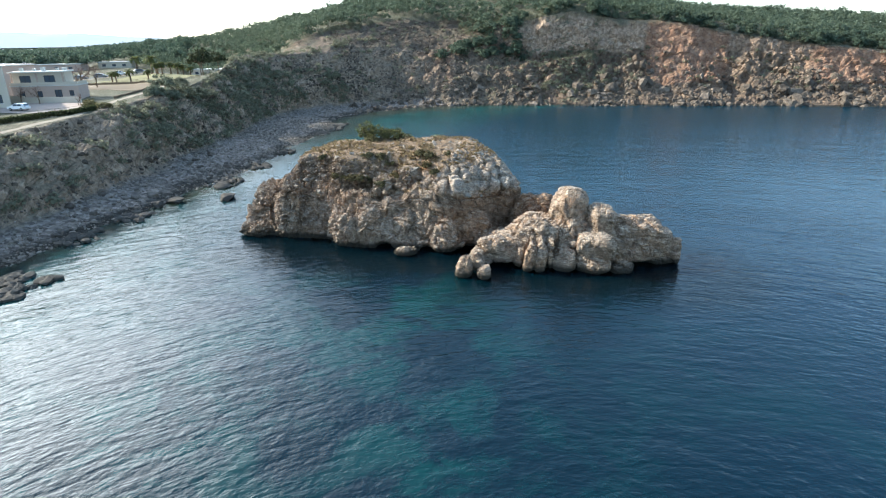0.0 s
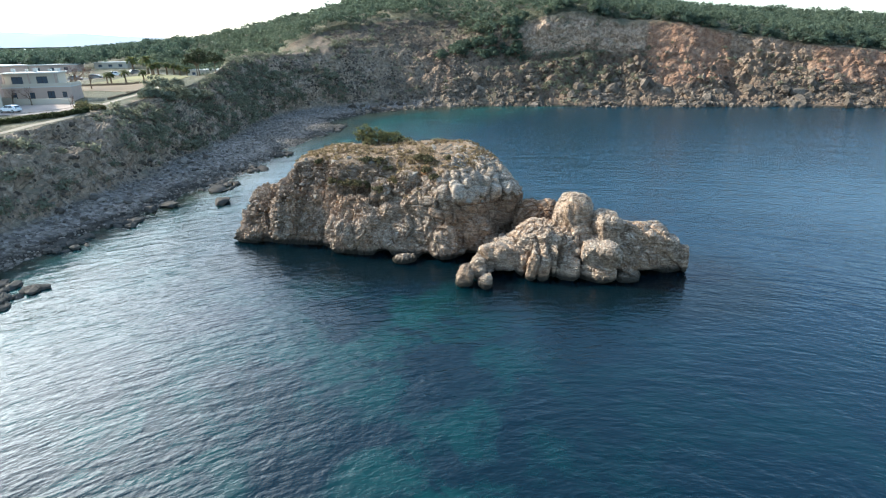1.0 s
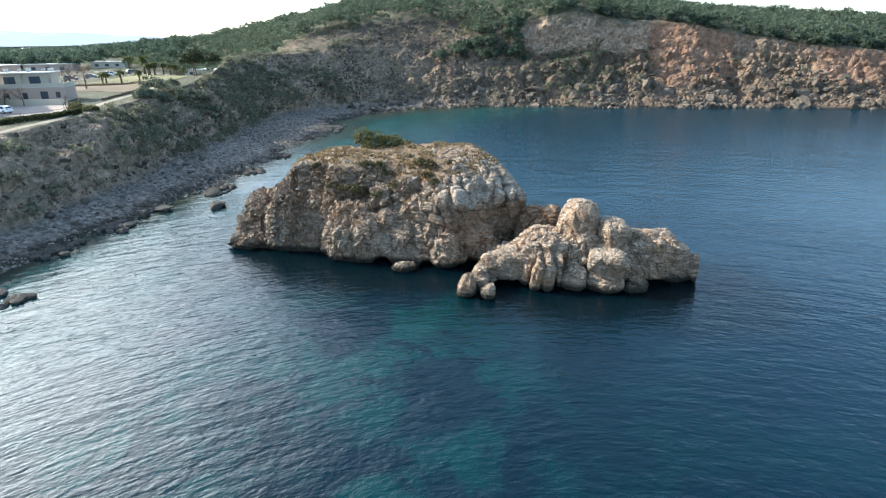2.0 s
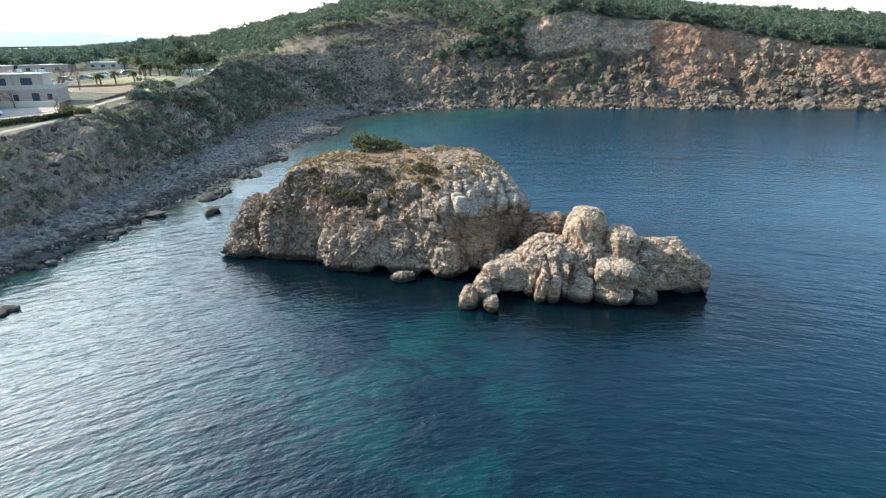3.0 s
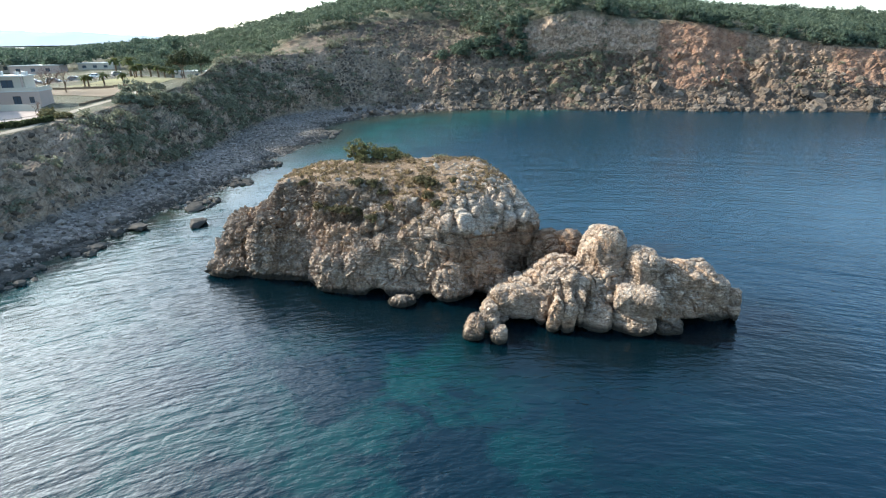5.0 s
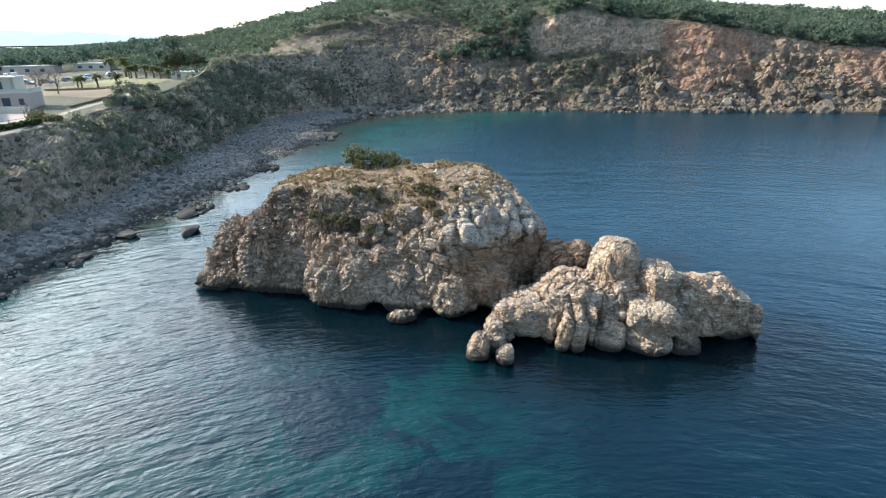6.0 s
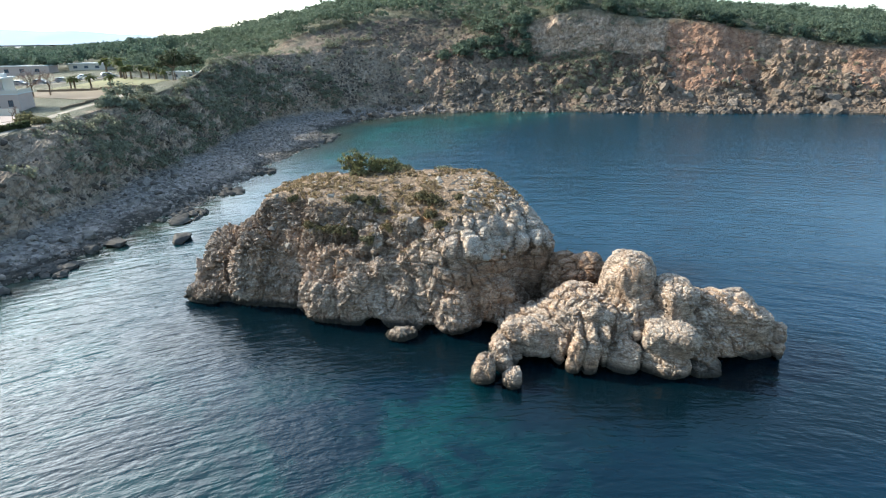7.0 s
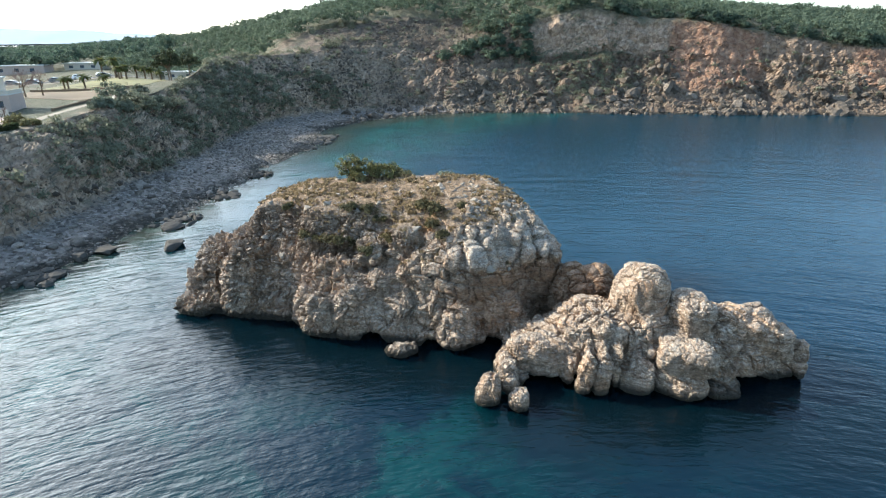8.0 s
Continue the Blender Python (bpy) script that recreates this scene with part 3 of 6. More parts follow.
TREE = BVHTree.FromPolygons(cpos.tolist(), cfaces.tolist())


def ground_z(x, y):
    hit = TREE.ray_cast(Vector((x, y, 300)), Vector((0, 0, -1)))
    return hit[0].z if hit[0] else 0.0


# ---- the sea, one sheet to the horizon ----
def sea_sheet():
    xs = np.concatenate((np.linspace(-4000, -120, 12), np.arange(-110, 260, 2.5), np.linspace(280, 4000, 12)))
    ys = np.concatenate((np.linspace(-4000, -40, 12), np.arange(-30, 262, 2.5), np.linspace(280, 3500, 8)))
    gx, gy = np.meshgrid(xs, ys, indexing="ij")
    p = np.stack((gx.ravel(), gy.ravel(), 0 * gx.ravel()), 1)
    shore = catmull(np.array([c[0][1][:2] for c in COAST]), np.linspace(0, len(COAST) - 1, 900))
    d = np.full(len(p), 1e9)
    for s in shore:
        d = np.minimum(d, (p[:, 0] - s[0]) ** 2 + (p[:, 1] - s[1]) ** 2)
    d = np.sqrt(d)
    # the bay head shelves gently, the open water drops fast
    shelf = np.interp(p[:, 1], [90, 150, 200, 250], [0.32, 0.26, 0.14, 0.16])
    shelf = shelf * np.interp(p[:, 0], [-40, 10, 45, 80], [0.7, 0.8, 2.0, 9.0])
    isle = np.hypot(np.maximum(np.abs(p[:, 0] + 1) - 28, 0), np.maximum(np.abs(p[:, 1] - 80) - 9, 0))
    depth = np.minimum(d * shelf, 10.0 + isle)
    depth += 1.2 * fbm(p * 0.05, 3, 77)
    depth = np.clip(np.where((d < 5) & (p[:, 0] < 30), np.minimum(depth, d * 0.4), depth + 9 * sstep(20, 75, p[:, 0])), 0, 30)
    n = (len(xs), len(ys))
    ids = np.arange(len(p)).reshape(n)
    faces = np.stack((ids[:-1, :-1], ids[1:, :-1], ids[1:, 1:], ids[:-1, 1:]), -1).reshape(-1, 4)
    # weed darkening hugs islet and crag, so it carries their shade too
    crag = np.hypot(np.maximum(np.abs(p[:, 0] - 19) - 11, 0), np.maximum(np.abs(p[:, 1] - 68) - 4, 0))
    weed = sstep(9.0, 2.0, np.minimum(isle + 1.5, crag) + 7 * fbm(p * 0.09 + 4, 4, 61))
    return mesh_of("water", p, faces, SEA, True, (("depth", depth), ("weed", weed)))


tagged(part("water", sea_sheet()), "rippled blue-green sea over dark weed and pale sand", "sea", kind="structure")


# ---- the rock islet ----
def smin(a, b, k):
    h = np.clip(0.5 + 0.5 * (b - a) / k, 0, 1)
    return b + (a - b) * h - k * h * (1 - h)


def lobe(ax, centre, half, pw, turn=(0, 0, 0)):
    """Field of a rounded block: half sizes, squareness, and turns in degrees about x, y and z."""
    x = (ax[0] - centre[0])[:, None, None]
    y = (ax[1] - centre[1])[None, :, None]
    z = (ax[2] - centre[2])[None, None, :]
    m = Euler([radians(a) for a in turn]).to_matrix().transposed()
    u, v, w = (np.abs((m[i][0] * x + m[i][1] * y + m[i][2] * z) / half[i]) ** pw for i in range(3))
    return ((u + v + w) ** (1 / pw) - 1) * min(half)


def finer(verts, faces):
    """Each quad cut into four."""
    pairs = np.sort(np.stack([faces, np.roll(faces, -1, 1)], -1).reshape(-1, 2), 1)
    key, back = np.unique(pairs[:, 0] * len(verts) + pairs[:, 1], return_inverse=True)
    a, b = key // len(verts), key % len(verts)
    mid = len(verts) + back.reshape(-1, 4)
    face = len(verts) + len(key) + np.arange(len(faces))
    out = np.concatenate((verts, (verts[a] + verts[b]) / 2, verts[faces].mean(1)))
    quads = np.concatenate([np.stack((faces[:, i], mid[:, i], face, mid[:, i - 1]), 1) for i in range(4)])
    return out, quads


def normals_of(verts, faces, soften=2):
    n = np.cross(verts[faces[:, 2]] - verts[faces[:, 0]], verts[faces[:, 3]] - verts[faces[:, 1]])
    for _ in range(soften + 1):
        out = np.stack([np.bincount(faces.ravel(), np.repeat(n[:, k], 4), len(verts)) for k in range(3)], 1)
        out /= np.linalg.norm(out, axis=1, keepdims=True) + 1e-9
        n = out[faces].mean(1)
    return out


def weathered(verts, faces, amount=1.0, beds=0.3, joints=0.4, calm=None, blocky=0.0):
    """Karst relief: rounded knobs of three sizes with deep clefts between them, upright joints, weathered beds, and a notch at the waterline."""
    N = normals_of(verts, faces)
    P = verts
    warp = np.stack([fbm(P * 0.45 + 17 * i, 3, 50 + i) for i in range(3)], 1)
    fine = np.stack([fbm(P * 1.7 + 7 * i, 2, 55 + i) for i in range(3)], 1)
    rough = np.full(len(P), amount) if calm is None else amount * calm(P, N)
    d = 0.12 + 0.9 * fbm(P * 0.17 + 3, 3, 65)
    face0, gap0, cell0 = facets((P + warp * 0.9 + fine * 0.2) * (0.36, 0.36, 0.30), 11)
    d += 0.70 * (cell0 - 0.5) + 0.45 * face0
    cleft = 0.50 * (1 - sstep(0.0, 0.055, gap0)) * sstep(-0.25, 0.15, fbm(P * 0.3 + 61, 2, 99))
    knobby = 0.30 + 0.85 * sstep(-0.2, 0.2, fbm(P * 0.12 + 21, 3, 81))
    angular = sstep(-0.12, 0.12, fbm(P * 0.2 + 51, 2, 83))
    face1, gap1, cell1 = facets((P + warp * 0.5 + fine * 0.2) * (0.90, 0.90, 0.78) + 40, 21)
    d += knobby * (0.34 * face1 * angular + 0.20 * sstep(0.0, 0.5, gap1) * (1 - angular) + 0.28 * (cell1 - 0.5))
    cleft += (0.25 + 0.75 * knobby) * 0.32 * (1 - sstep(0.0, 0.07, gap1)) * sstep(-0.3, 0.1, fbm(P * 0.5 + 71, 2, 98))
    face2, gap2, cell2 = facets((P + fine * 0.22) * (2.2, 2.2, 1.8) + 90, 31)
    d += knobby * (0.16 * face2 + 0.14 * (cell2 - 0.5))
    cleft += knobby * 0.12 * (1 - sstep(0.0, 0.15, gap2))
    face3, gap3, cell3 = facets((P + fine * 0.1) * (4.6, 4.6, 4.0) + 15, 35)
    d += 0.07 * face3 + 0.06 * (cell3 - 0.5)
    cleft += 0.045 * (1 - sstep(0.0, 0.16, gap3))
    d -= 0.18 * np.abs(fbm(P * 2.2 + 5, 3, 36))
    bed = P[:, 2] + 0.14 * P[:, 0] - 0.05 * P[:, 1] + 0.7 * fbm(P * 0.25 + 9, 3, 91)
    step = (bed / 0.62) % 1.0
    cleft += beds * (0.45 * (1 - sstep(0.0, 0.12, np.abs((bed / 1.7) % 1.0 - 0.5))) + 0.20 * (1 - sstep(0.0, 0.2, np.abs(step - 0.5))))
    _, upright, column = facets((P + warp * 0.5 + fine * 0.15) * (0.55, 0.55, 0.07) + 12, 71)
    d += joints * 0.6 * (column - 0.5)
    cleft += joints * 0.8 * (1 - sstep(0.0, 0.06, upright))
    # jointed blocks, roughly squared, in staggered courses
    b = blocky(P) if callable(blocky) else blocky
    q = P + warp * 0.9 + fine * 0.16
    course = (q[:, 2] + 0.15 * q[:, 0]) / 1.25 + 0.25 * fbm(P * 0.3 + 31, 2, 97)
    along = (q[:, 0] * 0.92 + q[:, 1] * 0.38) / 1.7 + 0.37 * np.floor(course)
    deep = (q[:, 1] * 0.92 - q[:, 0] * 0.38) / 1.9 + 0.23 * np.floor(course)
    cell = hash01(np.floor(along), np.floor(deep), np.floor(course), 401)
    rim = np.minimum(0.5 - np.abs(along % 1 - 0.5), np.minimum(0.5 - np.abs(course % 1 - 0.5), 0.5 - np.abs(deep % 1 - 0.5)))
    d = d * (1 - 0.45 * b) + b * (0.55 * (cell - 0.5) + 0.22 * sstep(0.0, 0.30, rim))
    cleft = cleft * (1 - 0.55 * b) + b * 0.40 * (1 - sstep(0.0, 0.045, rim))
    edge = 0.35 + 0.65 * sstep(-0.1, 1.6, P[:, 2])
    notch = 0.34 * np.exp(-((P[:, 2] + 0.10) / 0.28) ** 2)
    return P + N * (d * rough * edge - cleft * (0.12 + 0.88 * rough) * edge * (1 if calm is None else calm(P, N)) - notch)[:, None]


def largest(verts, faces):
    """The largest connected body alone."""
    mark = np.arange(len(verts))
    for _ in range(400):
        low = mark[faces].min(1)
        was = mark.copy()
        for k in range(4):
            np.minimum.at(mark, faces[:, k], low)
        mark = mark[mark]
        if (mark == was).all():
            break
    keep = mark == np.bincount(mark).argmax()
    return verts[keep], (np.cumsum(keep) - 1)[faces[keep[faces[:, 0]]]]


def closed(F):
    F[:, :, -1] = 1
    F[0], F[-1], F[:, 0], F[:, -1] = 1, 1, 1, 1
    return F


def grassy_calm(P, N):
    """The flat top is smoother than the cliffs, and so is the sheer wall on the eastern front."""
    top = sstep(9.6, 11.2, P[:, 2]) * sstep(0.45, 0.8, N[:, 2])
    sheer = sstep(-1.5, 1.0, P[:, 0]) * sstep(7.6, 6.6, P[:, 2]) * sstep(1.8, 3.2, P[:, 2])
    brow = sstep(-2.0, 0.5, P[:, 0]) * sstep(7.2, 8.2, P[:, 2]) * (1 - top)
    return 1 - 0.75 * top - 0.40 * sheer - 0.40 * brow


def massif_mesh(h):
    lo, hi = np.array((-35.0, 69.5, -1.4)), np.array((14.5, 103.0, 15.2))
    ax = [np.arange(lo[i], hi[i], h) for i in range(3)]
    X, Y = np.meshgrid(ax[0], ax[1], indexing="ij")
    x, y = X[:, 0], Y[0]
    foot = np.interp(x, [-33, -30.5, -28, -24.5, -20.5, -17.5, -16, -13.5, -10, -6, -3, 0, 4, 6.5, 9, 11], [89, 84.5, 82.6, 80.9, 80.2, 79.3, 77.9, 76.2, 75.8, 74.9, 74.5, 73.8, 75.0, 76.8, 79.2, 82])
    crest = np.interp(x, [-33, -31, -28, -24, -22, -17, -10, -3, 4, 12], [-1.6, 2.4, 5.6, 7.8, 10.8, 12.2, 12.9, 12.7, 12.6, 12.5])
    back = np.interp(x, [-33, -27, -22, -10, 4, 11], [91, 95, 98, 100.5, 99.5, 96])
    east = np.interp(y, [74, 78, 81.5, 85, 90, 97, 101], [8.6, 10.2, 11.2, 10.2, 9.0, 7.8, 5.8])
    g = Y - foot[:, None]
    shelf = np.interp(g, [-2, 0, 1.0, 2.6, 3.9, 4.6, 6.6, 8.0, 12, 20], [-2.5, 0, 3.6, 6.2, 6.9, 7.3, 10.8, 11.9, 12.2, 12.4])
    sheer = np.interp(g, [-2, 0, 0.4, 1.0, 1.7, 3.2, 4.8, 7.0, 11, 20], [-2.5, 0, 3.0, 6.4, 8.0, 9.5, 10.5, 11.4, 12.2, 12.6])
    blend = sstep(-7.5, -2.0, x)[:, None]
    height = shelf * (1 - blend) + sheer * blend
    height = np.minimum(height, crest[:, None] - 0.02 * np.maximum(g - 8, 0))
    height = np.minimum(height, np.interp(back[:, None] - Y, [-3, 0, 1.2, 3.5, 7], [-3, 0, 6, 11.0, 12.9]))
    height = np.minimum(height, np.interp(east[None, :] - X, [-2.4, -0.6, 0.4, 1.6, 3.2, 6.0], [-2.5, 3.5, 7.2, 10.0, 11.6, 13.0]))
    for _ in range(2):
        height[1:-1, 1:-1] = (height[1:-1, 1:-1] * 4 + height[:-2, 1:-1] + height[2:, 1:-1] + height[1:-1, :-2] + height[1:-1, 2:]) / 8
    gx, gy = np.gradient(height, h)
    lean = 1 / np.sqrt(1 + np.minimum(gx ** 2 + gy ** 2, 12))
    F = (ax[2][None, None, :] - height[:, :, None]) * lean[:, :, None]
    swells = [  # centre, half sizes, squareness, turn, blend
        ((-28.2, 86.8, 1.6), (2.5, 3.4, 5.4), 2.6, (0, 24, 20), 0.7),
        ((-23.4, 82.6, 4.0), (1.7, 2.4, 4.6), 2.6, (0, 12, 0), 0.5),
        ((-29.0, 82.4, 0.4), (2.4, 1.4, 1.7), 2.4, (0, 0, -18), 0.5),
        ((-14.0, 78.0, 2.0), (2.4, 2.0, 3.2), 2.4, (0, 0, 0), 0.6),
        ((-10.5, 77.2, 2.2), (2.0, 1.9, 3.4), 2.4, (0, 0, 0), 0.6),
        ((-5.3, 80.0, 9.0), (2.0, 2.0, 1.9), 2.5, (0, 8, 0), 0.35),
        ((-4.0, 77.4, 5.9), (1.9, 1.7, 2.2), 2.8, (0, -22, 0), 0.3),
        ((-7.4, 77.8, 5.6), (1.5, 1.5, 1.4), 2.4, (0, 0, 0), 0.3),
        ((-8.6, 80.2, 7.9), (1.5, 1.5, 1.2), 2.4, (0, 0, 0), 0.3),
        ((-5.6, 73.3, 0.1), (1.7, 1.1, 0.95), 2.6, (0, 0, 0), 0.2),
        ((-0.4, 74.7, 2.0), (1.6, 1.6, 2.6), 2.6, (0, 8, 0), 0.4),
        ((4.6, 75.8, 2.4), (1.9, 1.5, 2.8), 3.0, (0, -24, 0), 0.3),
        ((9.0, 81.5, 5.0), (1.8, 3.0, 3.8), 2.8, (0, 0, -20), 0.4),
    ]
    for centre, half, pw, turn, k in swells:
        F = smin(F, lobe(ax, centre, half, pw, turn), k)
    hollows = [((-26.0, 82.9, 4.2), (0.45, 1.5, 3.0)), ((-12.6, 81.2, 7.6), (3.4, 1.5, 0.95)), ((-9.3, 79.8, 6.6), (1.4, 1.2, 0.8)),
               ((-8.6, 75.9, 0.1), (1.2, 1.5, 1.0)), ((-2.6, 74.4, 0.0), (1.0, 1.6, 1.0)), ((2.6, 74.8, 0.1), (1.6, 1.3, 0.8)), ((1.5, 74.6, 4.4), (0.7, 0.8, 0.5)), ((-17.6, 79.2, 2.4), (0.5, 1.4, 2.6)), ((-9.0, 84.0, 10.6), (3.2, 1.3, 0.5))]
    for centre, half in hollows:
        F = np.maximum(F, -lobe(ax, centre, half, 2.2))
    verts, faces = finer(*finer(*largest(*surface_nets(closed(F), lo, h))))
    return weathered(verts, faces, 0.95, 0.35, 0.35, grassy_calm, lambda P: 0.25 + 0.65 * sstep(-6.0, -1.0, P[:, 0])), faces


def crag_mesh(h):
    """The lower ridge that carries the pinnacle and the blocks, seaward of the massif."""
    lo, hi = np.array((1.0, 64.0, -1.4)), np.array((33.5, 84.5, 9.0))
    ax = [np.arange(lo[i], hi[i], h) for i in range(3)]
    F = lobe(ax, (12.3, 72.2, 0.6), (4.2, 4.8, 5.0), 2.4, (0, -16, 0))
    for centre, half, pw, turn, k in [
        ((8.3, 72.6, -0.4), (4.4, 3.6, 3.9), 2.3, (0, -18, 0), 0.8),
        ((12.6, 78.8, 2.6), (3.2, 2.8, 4.0), 2.6, (0, 4, 0), 0.8),
        ((16.0, 71.0, 1.4), (3.4, 3.2, 4.6), 3.2, (0, 0, 0), 0.6),
        ((22.5, 70.9, 0.8), (5.4, 3.6, 5.0), 2.8, (0, 12, 0), 0.6),
        ((27.2, 70.3, 0.4), (3.2, 2.3, 3.5), 2.6, (0, 14, 0), 0.6),
        ((5.0, 70.0, -0.2), (2.0, 2.6, 2.3), 2.2, (0, 0, 0), 0.5),
        ((11.8, 69.6, 1.2), (2.2, 2.0, 3.0), 3.0, (0, -8, -14), 0.4),
    ]:
        F = smin(F, lobe(ax, centre, half, pw, turn), k)
    for centre, half in (((8.0, 67.8, 0.0), (2.6, 2.2, 1.2)), ((24.6, 67.6, 0.0), (2.2, 1.4, 0.8))):
        F = np.maximum(F, -lobe(ax, centre, half, 2.2))
    verts, faces = finer(*finer(*largest(*surface_nets(closed(F), lo, h))))
    return weathered(verts, faces, 0.70, 0.5, 0.5, None, 0.9), faces


def block_mesh(centre, half, pw, turn=(0, 0, 0), amount=0.5, beds=0.3, h=0.25, cuts=6, levels=1):
    """One rounded, broken block of the islet."""
    reach = max(half) * 1.25 + 0.5
    lo = np.maximum(np.array(centre) - reach, (-99, -99, -1.4))
    ax = [np.arange(lo[i], centre[i] + reach + h, h) for i in range(3)]
    F = lobe(ax, centre, half, pw, turn)
    r = np.random.default_rng(int(abs(centre[0] * 37 + centre[1] * 11 + centre[2] * 5)))
    x, y, z = ((ax[i] - centre[i]) / half[i] for i in range(3))
    for _ in range(cuts):
        d = r.normal(size=3)
        d /= np.linalg.norm(d)
        F = np.maximum(F, (x[:, None, None] * d[0] + y[None, :, None] * d[1] + z[None, None, :] * d[2] - r.uniform(0.78, 1.0)) * min(half))
    verts, faces = surface_nets(closed(F), lo, h)
    for _ in range(levels):
        verts, faces = finer(verts, faces)
    return weathered(verts, faces, amount, beds, 0.35, None, 0.5), faces


islet_verts, islet_faces = massif_mesh(0.36)
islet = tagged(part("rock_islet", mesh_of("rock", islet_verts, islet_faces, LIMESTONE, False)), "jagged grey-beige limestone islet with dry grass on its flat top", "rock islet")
part("crag", mesh_of("crag", *crag_mesh(0.32), LIMESTONE, False), None, islet)
BLOCKS = [  # name, centre, half sizes, squareness, turn, roughness, beds
    ("pinnacle", (16.2, 71.9, 6.3), (2.5, 2.7, 3.05), 2.5, (-12, 8, -16), 0.36, 0.15),
    ("block", (13.9, 78.8, 4.2), (2.2, 1.9, 2.4), 3.0, (0, 0, 10), 0.6, 0.4),
    ("block", (19.6, 69.9, 4.8), (1.80, 2.2, 2.8), 4.2, (8, 5, 8), 0.38, 0.5),
    ("slab", (23.7, 70.4, 2.75), (4.2, 2.9, 3.3), 6.0, (13, 14, 8), 0.42, 1.0),
    ("block", (27.9, 69.9, 1.9), (1.15, 2.1, 2.6), 4.2, (0, 8, 6), 0.38, 0.5),
    ("block", (29.4, 69.7, 1.4), (1.05, 1.9, 2.3), 4.0, (0, 8, 6), 0.38, 0.5),
    ("block", (18.7, 67.5, 2.7), (2.50, 2.6, 2.1), 4.6, (0, -3, -18), 0.34, 0.6),
    ("block", (18.4, 67.2, 0.5), (2.4, 2.2, 2.0), 3.6, (0, 0, -12), 0.4, 0.6),
    ("block", (14.9, 67.6, 1.2), (1.55, 1.9, 2.1), 3.2, (0, 0, -10), 0.35, 0.4),
    ("boulder", (16.0, 67.5, 3.2), (0.6, 0.6, 0.55), 2.3, (0, 0, 0), 0.2, 0.2),
    ("column", (10.7, 67.3, 1.5), (0.80, 1.5, 2.3), 4.2, (0, 7, -20), 0.36, 0.5),
    ("column", (12.0, 67.2, 1.7), (0.80, 1.6, 2.6), 4.2, (0, 5, -14), 0.36, 0.5),
    ("column", (13.1, 67.9, 2.0), (0.60, 1.4, 2.6), 4.2, (0, 3, -8), 0.36, 0.5),
    ("block", (10.6, 69.8, 3.3), (1.25, 1.6, 1.7), 3.6, (0, -14, -20), 0.42, 0.4),
    ("block", (12.3, 69.4, 4.6), (1.05, 1.5, 1.5), 3.6, (0, -14, -16), 0.42, 0.4),
    ("block", (9.3, 68.5, 1.2), (0.85, 1.3, 1.7), 3.6, (0, 10, -10), 0.36, 0.3),
    ("block", (13.7, 69.0, 4.3), (0.8, 1.0, 1.2), 2.8, (0, 0, 0), 0.35, 0.3),
    ("block", (7.2, 69.5, 2.1), (2.35, 1.9, 1.7), 3.6, (0, -6, -14), 0.4, 0.3),
    ("block", (5.3, 69.9, 1.8), (1.1, 1.6, 1.8), 3.0, (0, -10, 0), 0.45, 0.3),
    ("block", (4.1, 68.2, 0.7), (1.0, 2.4, 1.9), 2.8, (0, -12, 0), 0.45, 0.3),
    ("boulder", (2.2, 65.6, 0.7), (1.15, 1.2, 2.2), 2.8, (0, 14, 0), 0.35, 0.2),
    ("boulder", (4.7, 64.7, 0.3), (0.95, 1.0, 1.7), 2.8, (0, -6, 0), 0.35, 0.2),
    ("ledge", (22.0, 66.8, 0.1), (1.8, 1.7, 1.0), 3.6, (0, 0, 0), 0.35, 0.5),
]
for name, centre, half, pw, turn, amount, beds in BLOCKS:
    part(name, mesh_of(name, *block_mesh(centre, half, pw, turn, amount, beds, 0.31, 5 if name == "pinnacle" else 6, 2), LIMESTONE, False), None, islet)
# courses of pale blocks stepping up the eastern front to the top
pick = np.random.default_rng(21)
ISLET = BVHTree.FromPolygons(islet_verts.tolist(), islet_faces.tolist())
for z, size, first, last in ((8.2, 1.5, -1.2, 8.4), (9.2, 1.2, 0.6, 9.0), (10.1, 1.05, -0.6, 8.8), (10.7, 0.80, 1.2, 8.6), (11.2, 0.62, 0.2, 8.2), (11.6, 0.52, 1.0, 7.8), (12.0, 0.45, 2.0, 7.0)):
    x = first
    while x < last:
        s = size * pick.uniform(0.75, 1.15)
        hit = ISLET.ray_cast(Vector((x + s * 0.5, 60, z + pick.uniform(-0.2, 0.2))), Vector((0, 1, 0)))
        if hit[0] and pick.uniform() < 0.88:
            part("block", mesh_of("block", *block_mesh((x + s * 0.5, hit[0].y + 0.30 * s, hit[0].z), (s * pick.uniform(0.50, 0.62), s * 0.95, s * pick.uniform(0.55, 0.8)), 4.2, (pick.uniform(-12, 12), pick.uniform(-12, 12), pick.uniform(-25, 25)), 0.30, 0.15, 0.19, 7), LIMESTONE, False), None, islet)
        x += s * 1.22


def islet_top(x, y):
    hit = ISLET.ray_cast(Vector((x, y, 50)), Vector((0, 0, -1)))
    return (hit[0], hit[1]) if hit[0] else (None, None)


